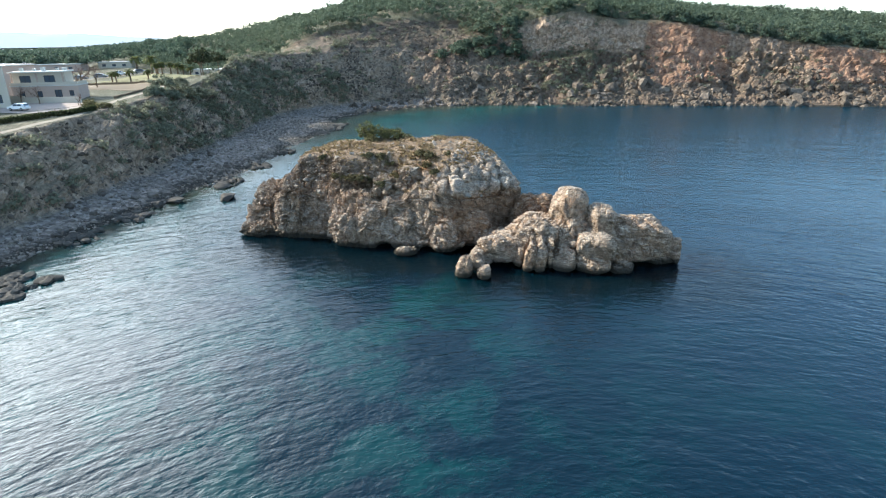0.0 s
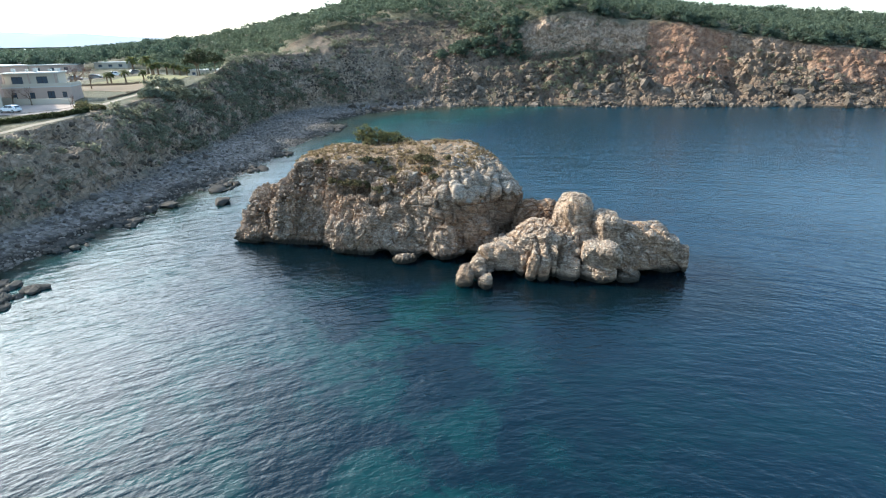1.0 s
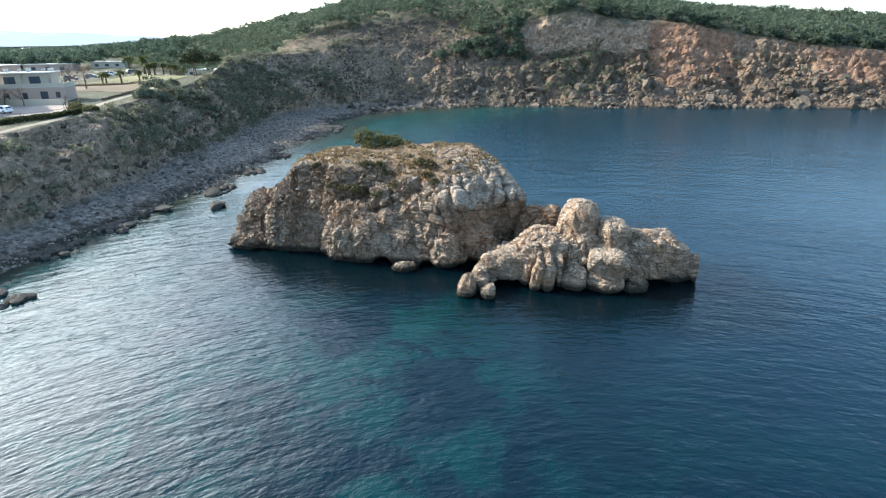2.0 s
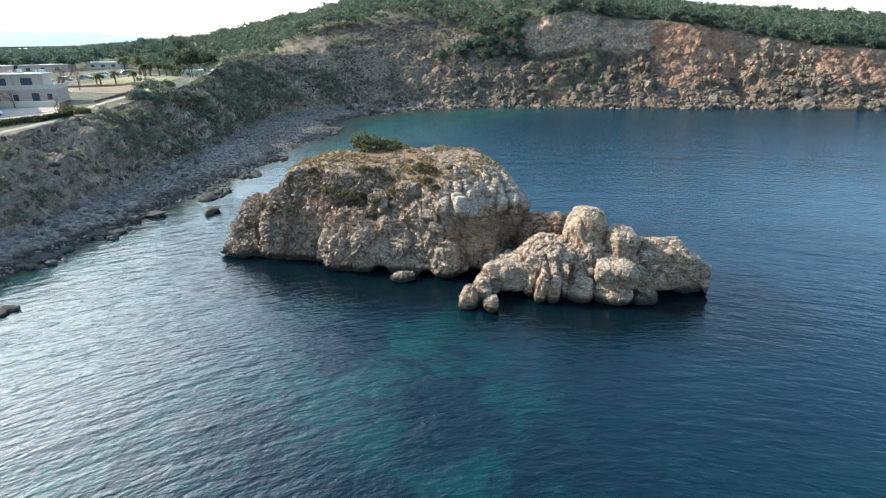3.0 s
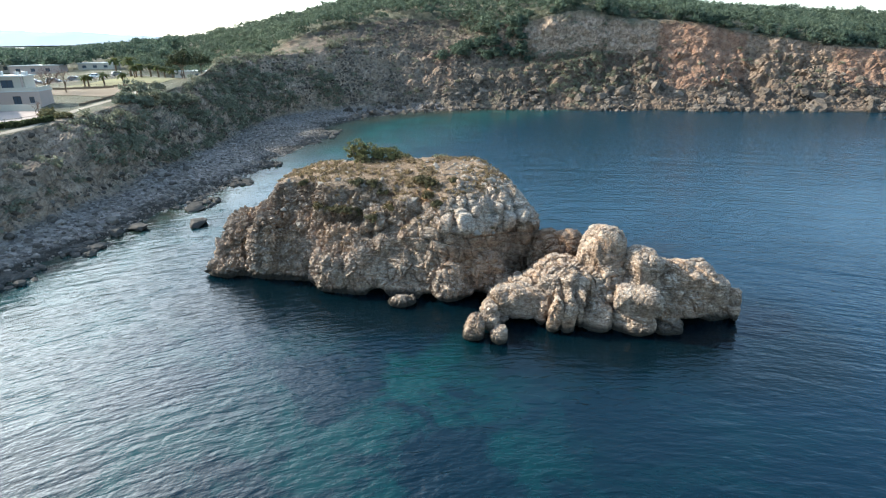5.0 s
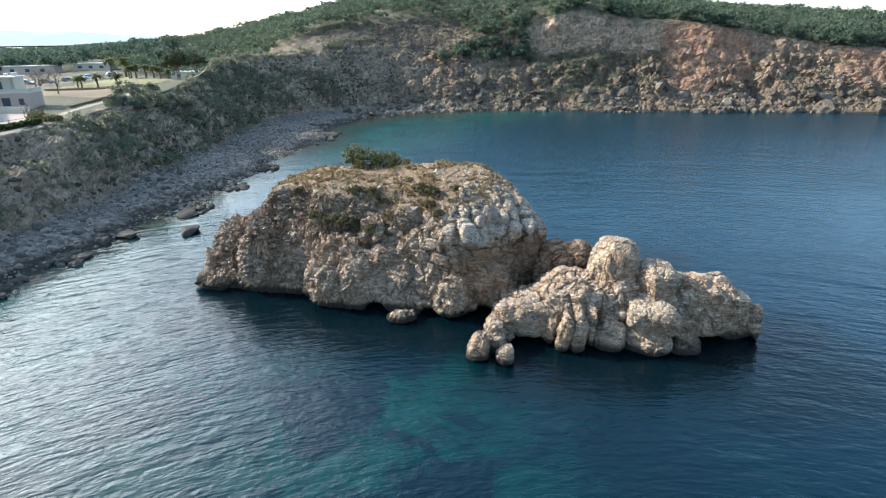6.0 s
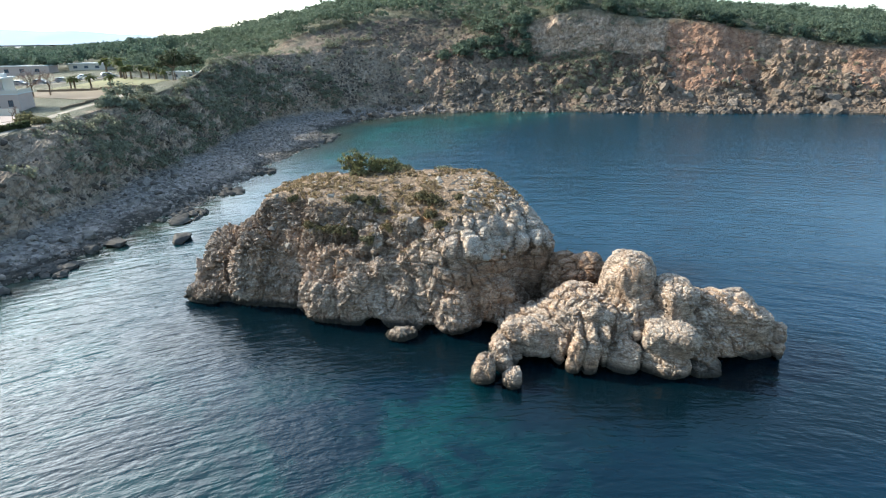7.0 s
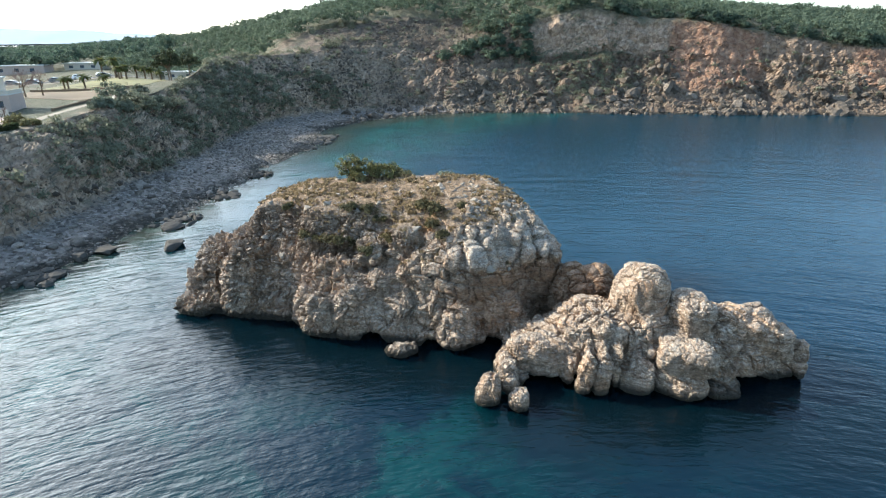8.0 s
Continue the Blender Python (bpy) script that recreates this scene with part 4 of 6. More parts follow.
# ---- more materials ----
STONE = loose_stone("beach_stone", (0.205, 0.177, 0.152), 0.5)
TALUS = loose_stone("fallen_limestone", (0.135, 0.109, 0.087), 0.5)
DARKROCK = plain("wet_shore_rock", (0.075, 0.067, 0.058), 0.9, 0.5, 2.5)
PLASTER = plain("cream_plaster", (0.50, 0.44, 0.36), 0.85, 0.10, 0.6)
PINKWALL = plain("pink_plaster", (0.44, 0.34, 0.29), 0.85, 0.10, 0.6)
WHITE = plain("white_paint", (0.50, 0.49, 0.46), 0.7, 0.06, 1.0)
PAVING = plain("pink_paving", (0.34, 0.275, 0.235), 0.9, 0.12, 0.5)
DUST = plain("dusty_track", (0.27, 0.23, 0.18), 0.95, 0.18, 0.4)
ASPHALT = plain("asphalt", (0.07, 0.07, 0.072), 0.9, 0.25, 0.6)
LAWN = plain("dry_lawn", (0.18, 0.165, 0.085), 0.95, 0.35, 0.5)
EARTH = plain("brown_earth", (0.17, 0.13, 0.09), 0.95, 0.3, 0.7)
WOOD = plain("grey_wood", (0.20, 0.165, 0.13), 0.85, 0.3, 6.0)
METAL = plain("dull_metal", (0.30, 0.31, 0.32), 0.5, 0.15, 5.0, 0.8)
GLASS = plain("window_glass", (0.055, 0.075, 0.10), 0.08, 0.2, 0.8, 0.0, 0.6)
DARKTRIM = plain("dark_trim", (0.035, 0.035, 0.037), 0.6, 0.2, 5.0)
CARPAINT = plain("white_car_paint", (0.72, 0.73, 0.74), 0.25, 0.03, 1.0, 0.0, 0.5)
GREYPAINT = plain("grey_car_paint", (0.18, 0.19, 0.20), 0.25, 0.05, 1.0, 0.0, 0.5)
RUBBER = plain("rubber", (0.02, 0.02, 0.02), 0.8, 0.2, 8.0)
LAMPGLASS = plain("lamp_glass", (0.55, 0.52, 0.48), 0.2, 0.1, 3.0)
TWIG = plain("bare_twig", (0.23, 0.15, 0.12), 0.9, 0.3, 3.0)
PALMLEAF = leafage("palm_leaf", (0.035, 0.050, 0.020), (0.105, 0.115, 0.050))
HEDGE = leafage("hedge_leaves", (0.030, 0.042, 0.020), (0.085, 0.095, 0.050))
DRYGRASS = leafage("dry_grass", (0.12, 0.085, 0.052), (0.29, 0.21, 0.132))
YELLOWSHRUB = leafage("olive_shrub", (0.075, 0.075, 0.04), (0.19, 0.175, 0.10))

ISLEGREEN = leafage("green_shrub", (0.058, 0.062, 0.026), (0.150, 0.142, 0.070))
PALESTONE = plain("bleached_stone", (0.24, 0.205, 0.165), 0.9, 0.3, 2.0)

rng = np.random.default_rng(12)


# ---- builders of small geometry ----
def leaf_quads(centres, size, rng, long=1.0, out=None):
    """A small spray of foliage at each centre, turned at random, or lying mostly across the ways out of the crown."""
    n = len(centres)
    up = rng.normal(size=(n, 3))
    if out is not None:
        up = out / (np.linalg.norm(out, axis=1, keepdims=True) + 1e-9) + 0.42 * up
    a = np.cross(up, rng.normal(size=(n, 3)))
    a /= np.linalg.norm(a, axis=1, keepdims=True)
    b = np.cross(up, a)
    b /= np.linalg.norm(b, axis=1, keepdims=True)
    s = (np.asarray(size) * rng.uniform(0.7, 1.3, n))[:, None] * 0.5
    a, b = a * s * long, b * s
    v = np.stack((centres - a - b * 0.5, centres + a * 0.2 - b, centres + a + b * 0.4, centres - a * 0.3 + b), 1)
    return v.reshape(-1, 3), np.arange(4 * n).reshape(n, 4)


def join(pieces):
    verts, faces, k = [], [], 0
    for v, f in pieces:
        verts.append(v)
        faces.append(f + k)
        k += len(v)
    return np.concatenate(verts), np.concatenate(faces)


def tube(points, radii, sides=6):
    """Quads of a tapered tube along points."""
    points = np.asarray(points, float)
    ring = np.linspace(0, 2 * np.pi, sides, endpoint=False)
    verts = []
    for i, (p, r) in enumerate(zip(points, radii)):
        d = points[min(i + 1, len(points) - 1)] - points[max(i - 1, 0)]
        d = d / (np.linalg.norm(d) + 1e-9)
        e = np.cross(d, (0.31, 0.95, 0.05) if abs(d[1]) < 0.9 else (1, 0, 0))
        e /= np.linalg.norm(e)
        f = np.cross(d, e)
        verts.append(p + r * (np.cos(ring)[:, None] * e + np.sin(ring)[:, None] * f))
    faces = []
    for i in range(len(points) - 1):
        for k in range(sides):
            faces.append((i * sides + k, i * sides + (k + 1) % sides, (i + 1) * sides + (k + 1) % sides, (i + 1) * sides + k))
    return np.concatenate(verts), np.array(faces)


def clumped(rng, count, per, spread, low, wide, high):
    """Centres of leaves in clumps that fill an uneven crown."""
    d = rng.normal(size=(count, 3))
    d /= np.linalg.norm(d, axis=1, keepdims=True)
    d[:, 2] = np.abs(d[:, 2]) * 1.0 - 0.25
    r = rng.uniform(0.55, 1.0, count) ** 0.6 * (1 + 0.25 * np.sin(3 * np.arctan2(d[:, 1], d[:, 0]) + rng.uniform(0, 6)))
    c = d * r[:, None] * (wide, wide, high) + (0, 0, low)
    off = rng.normal(size=(count * per, 3)) * (spread, spread, spread * 0.65)
    out = off / (spread * 1.6) + np.repeat(d * r[:, None], per, 0) * 1.1 + (0, 0, 0.25)
    return c, np.repeat(c, per, 0) + off, out


def box(bm, lo, hi, bevel=0.0):
    m = Matrix.LocRotScale([(a + b) / 2 for a, b in zip(lo, hi)], None, [b - a for a, b in zip(lo, hi)])
    made = bmesh.ops.create_cube(bm, size=1, matrix=m)
    if bevel:
        edges = {e for v in made["verts"] for e in v.link_edges}
        bmesh.ops.bevel(bm, geom=list(edges), offset=bevel, segments=2, affect="EDGES")
    return bm


def boxed(*boxes, bevel=0.0):
    bm = bmesh.new()
    for lo, hi in boxes:
        box(bm, lo, hi, bevel)
    return bm


def empty_thing(name, m, label, category, group="", kind=""):
    ob = new(name)
    ob.matrix_basis = m
    ob.empty_display_size = 0.3
    return tagged(ob, label, category, group, kind)


def stone_mesh(seed, mat, squash=0.7, sub=2, cut=5):
    """A broken stone: a ball cut by random flat planes and roughened."""
    r = np.random.default_rng(seed)
    bm = bmesh.new()
    bmesh.ops.create_icosphere(bm, subdivisions=sub, radius=1)
    planes = [(Vector(r.normal(size=3)).normalized(), r.uniform(0.42, 0.75)) for _ in range(cut)]
    for v in bm.verts:
        for d, k in planes:
            over = v.co.dot(d) - k
            if over > 0:
                v.co -= d * over
        v.co *= 1 + 0.13 * noise.noise(v.co * 1.9 + Vector((seed, 0, 0))) + 0.10 * noise.noise(v.co * 4.3 + Vector((0, seed, 0)))
        v.co.z *= squash
    me = bpy.data.meshes.new("stone")
    bm.to_mesh(me)
    bm.free()
    me.materials.append(mat)
    return me


def scatter(count, us, vs, weight, rng):
    """Random places on the coast by area and weight(u, v): points, normals, u, v."""
    i0, i1 = np.searchsorted(cu, us)
    j0, j1 = np.searchsorted(cv, vs)
    ii, jj = np.meshgrid(np.arange(i0, i1), np.arange(j0, j1), indexing="ij")
    ii, jj = ii.ravel(), jj.ravel()
    area = np.linalg.norm(np.cross(du[ii, jj], dv[ii, jj]), axis=1)
    w = area * np.clip(weight(cu[ii], cv[jj], cpos[ii * nv + jj]), 0, None)
    pick = rng.choice(len(ii), count, p=w / w.sum())
    i, j = ii[pick], jj[pick]
    a, b = rng.uniform(0, 1, count), rng.uniform(0, 1, count)
    i2, j2 = np.minimum(i + 1, nu - 1), np.minimum(j + 1, nv - 1)
    p = cpos[i * nv + j] + a[:, None] * (cpos[i2 * nv + j] - cpos[i * nv + j]) + b[:, None] * (cpos[i * nv + j2] - cpos[i * nv + j])
    return p, cnormal[i, j], cu[i], cv[j]


# ---- pines ----
def pine_mesh(seed, tall, wide, low=0.62):
    r = np.random.default_rng(seed)
    bend = r.normal(size=2) * 0.25
    pts = [(bend[0] * t * t * 2, bend[1] * t * t * 2, tall * 0.82 * t) for t in (0, 0.25, 0.5, 0.75, 1)]
    wood = [tube(pts, [0.20, 0.17, 0.14, 0.10, 0.05])]
    clumps, leaves, out = clumped(r, 42, 20, 0.42, tall * low, wide, tall * (1.02 - low))
    for c in clumps[::4]:
        wood.append(tube([pts[2], (np.array(pts[2]) + c) / 2 + (0, 0, 0.2), c], [0.07, 0.05, 0.02], 4))
    crown = leaf_quads(leaves, 0.46, r, 1.0, out)
    return mesh_of("trunk", *join(wood), BARK), mesh_of("crown", *crown, PINE, False)


PINES = [pine_mesh(40 + i, tall, wide) for i, (tall, wide) in enumerate(((6.5, 2.5), (7.5, 2.9), (5.5, 2.4), (8.0, 2.6), (6.0, 3.0)))]
LOWPINES = [pine_mesh(50 + i, tall, wide, 0.38) for i, (tall, wide) in enumerate(((4.6, 2.3), (5.4, 2.6), (3.8, 2.4)))]


def wood_weight(u, v, p):
    n = fbm(p * 0.03 + 4, 3, 5)
    w = sstep(-0.45, 0.0, n + 0.30)
    lower = np.interp(u, [6.2, 7.0, 8.0, 8.6, 9.0, 9.7, 10.0, 10.3, 10.8, 11.3, 12.3, 16], [6.4, 5.9, 5.65, 5.65, 5.8, 5.75, 5.45, 4.6, 4.85, 5.0, 5.02, 5.05])
    w = w * (v > lower) * (v < np.where(u < 6.8, 7.12, 7.05))
    return w * np.interp(v, [4, 5.9, 6.6, 7.2], [1.1, 1.2, 0.9, 0.6])


wp, wnorm, wu, wv = scatter(9000, (6.2, 16.8), (4.2, 7.1), wood_weight, rng)
# room for each crown
taken, kept = {}, []
for k, q in enumerate(wp):
    key = (int(q[0] // 3.6), int(q[1] // 3.6))
    close = [taken[c] for c in ((key[0] + a, key[1] + b) for a in (-1, 0, 1) for b in (-1, 0, 1)) if c in taken]
    if key not in taken and all((q[0] - c[0]) ** 2 + (q[1] - c[1]) ** 2 > 3.4 ** 2 for c in close):
        taken[key] = q
        kept.append(k)
wp = wp[kept][:2600]
order = np.argsort(wp[:, 1] - 0.25 * np.abs(wp[:, 0]))
front, rest = order[:190], order[190:]
for k in front:
    trunk, crown = PINES[k % 5]
    s = rng.uniform(0.65, 1.15)
    tree = empty_thing("pine_tree", Matrix.LocRotScale(Vector(wp[k]) - Vector((0, 0, 0.2)), Euler((0, 0, rng.uniform(0, 6.28))), (s * rng.uniform(1.1, 1.45),) * 2 + (s,)),
                       "bushy green pine on the wooded slope above the cliff", "tree", "pines above the bay")
    part("trunk", trunk, None, tree)
    part("crown", crown, None, tree)
# low bushy pines along the edge of the cliff and down its western end
ep, _, eu, ev = scatter(120, (9.4, 16.2), (3.7, 5.14), lambda u, v, p: np.where(v > 4.93, 1.0, 0.0) * (u > 10.2) + 1.1 * (u > 9.75) * (u < 10.62) * (v > 3.75) * (v < 4.95), rng)
for k, q in enumerate(ep):
    trunk, crown = LOWPINES[k % 3]
    s = rng.uniform(0.6, 1.1)
    tree = empty_thing("pine_tree", Matrix.LocRotScale(Vector(q) - Vector((0, 0, 0.4)), Euler((0, 0, rng.uniform(0, 6.28))), (s * 1.1, s * 1.1, s)),
                       "low bushy pine at the edge of the cliff", "tree", "pines on the cliff edge")
    part("trunk", trunk, None, tree)
    part("crown", crown, None, tree)
pieces = []
for k in rest:
    s = rng.uniform(0.7, 1.3)
    tall, wide = 6.6 * s, 3.5 * s
    _, leaves, out = clumped(rng, 18, 11, 0.46 * s, tall * 0.50, wide, tall * 0.46)
    pieces.append(leaf_quads(leaves + wp[k], 0.62 * s, rng, 1.0, out))
tagged(part("pine_wood", mesh_of("pine_wood", *join(pieces), PINE, False)), "dense green pine wood covering the hill", "wood", kind="stuff")
# flat land behind the houses, lined with dark trees
pieces = []
for k in range(900):
    y = 255 + 500 * rng.uniform() ** 1.5
    x = -y * rng.uniform(0.42, 0.86)
    if y < 290 and x > -150:
        continue
    z = ground_z(x, y)
    s = rng.uniform(0.8, 1.3)
    tall, wide = 7.4 * s, 3.4 * s
    _, leaves, out = clumped(rng, 14, 12, 0.6 * s, tall * 0.55, wide, tall * 0.42)
    pieces.append(leaf_quads(leaves + (x, y, z), 0.75 * s, rng, 1.0, out))
tagged(part("tree_belt", mesh_of("tree_belt", *join(pieces), PINE, False)), "hazy belt of dark trees behind the houses", "wood", kind="stuff")

# ---- scrub on the slopes ----


def scrub_weight(u, v, p):
    n = fbm(p * 0.09 + 7, 4, 15)
    g = np.interp(u, np.arange(len(COAST)), [c[2] for c in COAST])
    return (0.10 + sstep(-0.10, 0.30, n + (g - 0.65) * 0.9)) * (v > 2.05) * (v < np.where(u > 10.4, 5.6, np.where(u < 6.6, 4.75, np.where(u < 8.2, 5.3, 5.9)))) * np.where((u > 10) & (v > 4.95), 4.0, 1.0) * np.where((u > 10.2) & (u < 14.6) & (v > 4.04) & (v < 4.97), 0.08, 1.0) * np.where((u > 10.6) & (u < 12.9) & (v > 3.4) & (v < 4.04), 3.0, 1.0) * np.where((u > 8.5) & (u < 10.25) & (v > 2.0), np.where(v > 5.2, 1.1, 0.5), 1.0)


pieces, n_scrub = [], 4200
sp, sn, su, sv = scatter(n_scrub, (2.2, 16.5), (2.05, 5.9), scrub_weight, rng)
for k in range(n_scrub):
    s = rng.uniform(0.4, 1.0) ** 1.4 * (2.0 if su[k] < 9 else 1.5)
    count = 8 if s < 1.2 else 12
    _, leaves, out = clumped(rng, count, 9, 0.26 * s, 0.2 * s, 0.75 * s, 0.62 * s)
    pieces.append(leaf_quads(leaves + sp[k], 0.24 * s, rng, 1.0, out))
tagged(part("scrub", mesh_of("scrub", *join(pieces), SCRUB, False)), "low dark green scrub on the rocky slopes", "shrubs", kind="stuff")


def shrub_mesh(seed, wide, tall, mat, leaf=0.3, clumps=40):
    r = np.random.default_rng(seed)
    c, leaves, out = clumped(r, clumps, 16, 0.16 * wide ** 0.5, tall * 0.38, wide, tall * 0.66)
    stems = [tube([(0, 0, 0), c[i] * 0.5, c[i]], [0.07, 0.04, 0.015], 4) for i in range(0, clumps, 5)]
    return mesh_of("stem", *join(stems), BARK), mesh_of("foliage", *leaf_quads(leaves, leaf, r, 1.0, out), mat, False)


def shrub(name, x, y, z, wide, tall, label, mat=SCRUB, seed=1, leaf=0.3, clumps=40, group=""):
    stem, foliage = shrub_mesh(seed, wide, tall, mat, leaf, clumps)
    ob = empty_thing(name, pose(x, y, z, 0, 0, seed * 40), label, "shrub", group)
    part("stem", stem, None, ob)
    part("foliage", foliage, None, ob)
    return ob


# tall shrubs on the brow of the near slope
for i, (x, y, wide, tall) in enumerate(((-71.5, 150, 3.6, 5.0), (-70.5, 156, 3.6, 4.6), (-70.0, 161, 3.0, 3.8), (-71.5, 145, 2.3, 2.6), (-69, 148, 2.4, 2.6), (-74, 166, 2.2, 2.6), (-70, 166, 2.6, 3.0), (-69, 172, 2.6, 3.0))):
    shrub("shrub", x, y, ground_z(x, y) - 0.3, wide, tall, "large rounded green shrub on the brow of the slope", SCRUB, 60 + i, 0.45, 60, "brow shrubs")
for i, (x, y, wide, tall) in enumerate(((-77.8, 127.5, 1.4, 2.0), (-74.0, 127, 1.5, 1.3), (-79.6, 131.5, 1.3, 1.7))):
    shrub("shrub", x, y, ground_z(x, y) - 0.2, wide, tall, "straggly yellow-green shrub beside the dirt path", YELLOWSHRUB, 80 + i, 0.3, 40, "path shrubs")

# the dark dense tree at the end of the lawn
DARKLEAF = leafage("dark_leaves", (0.020, 0.026, 0.016), (0.055, 0.065, 0.036))
big_trunk, big_crown = pine_mesh(77, 8.5, 3.6)
big_crown.materials[0] = DARKLEAF
for x, y, s in ((-77.0, 190, 1.05), (-78.5, 192, 0.95), (-74.2, 196, 0.8)):
    tree = empty_thing("dark_tree", Matrix.LocRotScale((x, y, ground_z(x, y) - 0.2), Euler((0, 0, x)), (s, s, s)), "dark dense evergreen tree at the end of the lawn", "tree", "dark trees")
    part("trunk", big_trunk, None, tree)
    part("crown", big_crown, None, tree)


# ---- loose stones: on the beach and under the cliff ----
STONES = [stone_mesh(100 + i, STONE, 0.62 + 0.06 * i) for i in range(6)]
FALLEN = [stone_mesh(200 + i, TALUS, 0.8 + 0.07 * i, 3, 8) for i in range(6)]


def stone_field(count, us, vs, weight, sizes, meshes, rng, name):
    p, nrm, u, v = scatter(count, us, vs, weight, rng)
    size = sizes[0] * (sizes[1] / sizes[0]) ** (rng.uniform(0, 1, count) ** 2.2)
    return p, size


def joined_stones(points, sizes, meshes, rng):
    """Many stones in one mesh."""
    base = []
    for me in meshes:
        co = np.array([v.co[:] for v in me.vertices])
        base.append((co, np.array([f.vertices[:] for f in me.polygons])))
    out = []
    for p, s in zip(points, sizes):
        co, f = base[rng.integers(len(base))]
        a = rng.uniform(0, 6.28)
        q = co * s * rng.uniform(0.7, 1.3, 3)
        q = np.stack((q[:, 0] * math.cos(a) - q[:, 1] * math.sin(a), q[:, 0] * math.sin(a) + q[:, 1] * math.cos(a), q[:, 2]), 1)
        out.append((q + p + (0, 0, 0.15 * s), f))
    return join(out)


def beach_weight(u, v, p):
    return (0.35 + sstep(-0.1, 0.3, fbm(p * 0.08, 3, 41))) * np.interp(v, [0.9, 1.2, 1.7, 2.1, 2.4], [1.4, 1.0, 0.7, 1.0, 0.3])


def talus_weight(u, v, p):
    n = fbm(p * 0.06 + 3, 3, 43)
    return sstep(-0.25, 0.3, n) * np.interp(v, [0.95, 1.3, 2.5, 3.2, 3.8], [1.6, 1.3, 0.6, 0.25, 0.0]) * np.interp(u, [8, 9.5, 10.5, 16], [0.2, 0.4, 1.0, 1.0])


def slope_weight(u, v, p):
    return 0.25 + sstep(0.0, 0.35, fbm(p * 0.1 + 8, 3, 47))


p, size = stone_field(300, (3.0, 5.6), (0.95, 2.2), beach_weight, (0.28, 0.85), STONES, rng, "stone")
for q, s in zip(p, size):
    part("stone", STONES[rng.integers(6)], None, ground, "", Matrix.LocRotScale(q + (0, 0, 0.12 * s), Euler((rng.uniform(-0.3, 0.3), rng.uniform(-0.3, 0.3), rng.uniform(0, 6.28))), (s * rng.uniform(0.8, 1.3), s * rng.uniform(0.8, 1.2), s * rng.uniform(0.7, 1.0))))
p, size = stone_field(190, (10.0, 15.2), (1.0, 3.3), talus_weight, (0.8, 3.4), FALLEN, rng, "boulder")
for q, s in zip(p, size):
    part("boulder", FALLEN[rng.integers(6)], None, ground, "", Matrix.LocRotScale(q - (0, 0, 0.15 * s), Euler((rng.uniform(-0.5, 0.5), rng.uniform(-0.5, 0.5), rng.uniform(0, 6.28))), (s * rng.uniform(0.8, 1.3), s * rng.uniform(0.8, 1.2), s * rng.uniform(0.8, 1.2))))
low = [stone_mesh(300 + i, STONE, 0.8, 1, 3) for i in range(4)]
p, size = stone_field(9500, (2.0, 9.6), (0.93, 2.3), beach_weight, (0.10, 0.42), low, rng, "")
tagged(part("beach_stones", mesh_of("beach_stones", *joined_stones(p, size, low, rng), STONE, False)), "grey rounded stones strewn over the beach", "stones", kind="stuff")
low2 = [stone_mesh(320 + i, TALUS, 0.85, 1, 6) for i in range(4)]
p, size = stone_field(2600, (8.4, 16.8), (0.97, 3.7), talus_weight, (0.3, 1.9), low2, rng, "")
p2, size2 = stone_field(11000, (2.3, 10.5), (2.1, 5.8), lambda u, v, p: slope_weight(u, v, p) * np.where((u < 8.3) & (v > 4.8), 0.0, np.where(u > 8.3, 1.8, 1.0)), (0.13, 0.8), low2, rng, "")
tagged(part("fallen_rocks", mesh_of("fallen_rocks", *joined_stones(np.concatenate((p, p2)), np.concatenate((size, size2)), low2, rng), TALUS, False)), "pale broken rocks fallen below the cliffs", "rocks", kind="stuff")

# ---- single boulders standing in the shallows and on the slope ----


def lone_boulder(x, y, z, size, label, mat, seed, name="boulder", group=""):
    me = stone_mesh(seed, mat, 0.9, 4, 11)
    ob = part(name, me, None, None, "", Matrix.LocRotScale((x, y, z), Euler((0, 0, seed)), size))
    for f in me.polygons:
        f.use_smooth = mat is not TALUS
    return tagged(ob, label, "boulder", group)


lone_boulder(-40.9, 103.2, 0.2, (2.2, 1.7, 1.2), "dark rounded boulder standing in the shallow water", DARKROCK, 401)
lone_boulder(-44.6, 112.0, 0.3, (2.0, 1.5, 0.9), "flat dark boulder on the beach edge", DARKROCK, 403, group="edge boulders")
lone_boulder(-51.5, 98.8, 0.4, (1.7, 1.3, 0.9), "flat dark boulder on the beach edge", DARKROCK, 404, group="edge boulders")
lone_boulder(-49.6, 101.6, 0.3, (2.2, 1.6, 0.8), "flat dark boulder on the beach edge", DARKROCK, 405, group="edge boulders")
for i, (x, y, s) in enumerate(((-59.5, 132, 1.3), (-57.5, 139, 1.0), (-63.5, 124, 0.9), (-62.3, 100, 0.9), (-56.5, 100.5, 0.95), (-54.8, 103.3, 1.25), (-58, 128, 0.9))):
    lone_boulder(x, y, ground_z(x, y) + 0.3 * s, (s * 1.2, s, s * 0.85), "pale grey boulder lying at the foot of the slope", STONE, 410 + i, group="foot boulders")

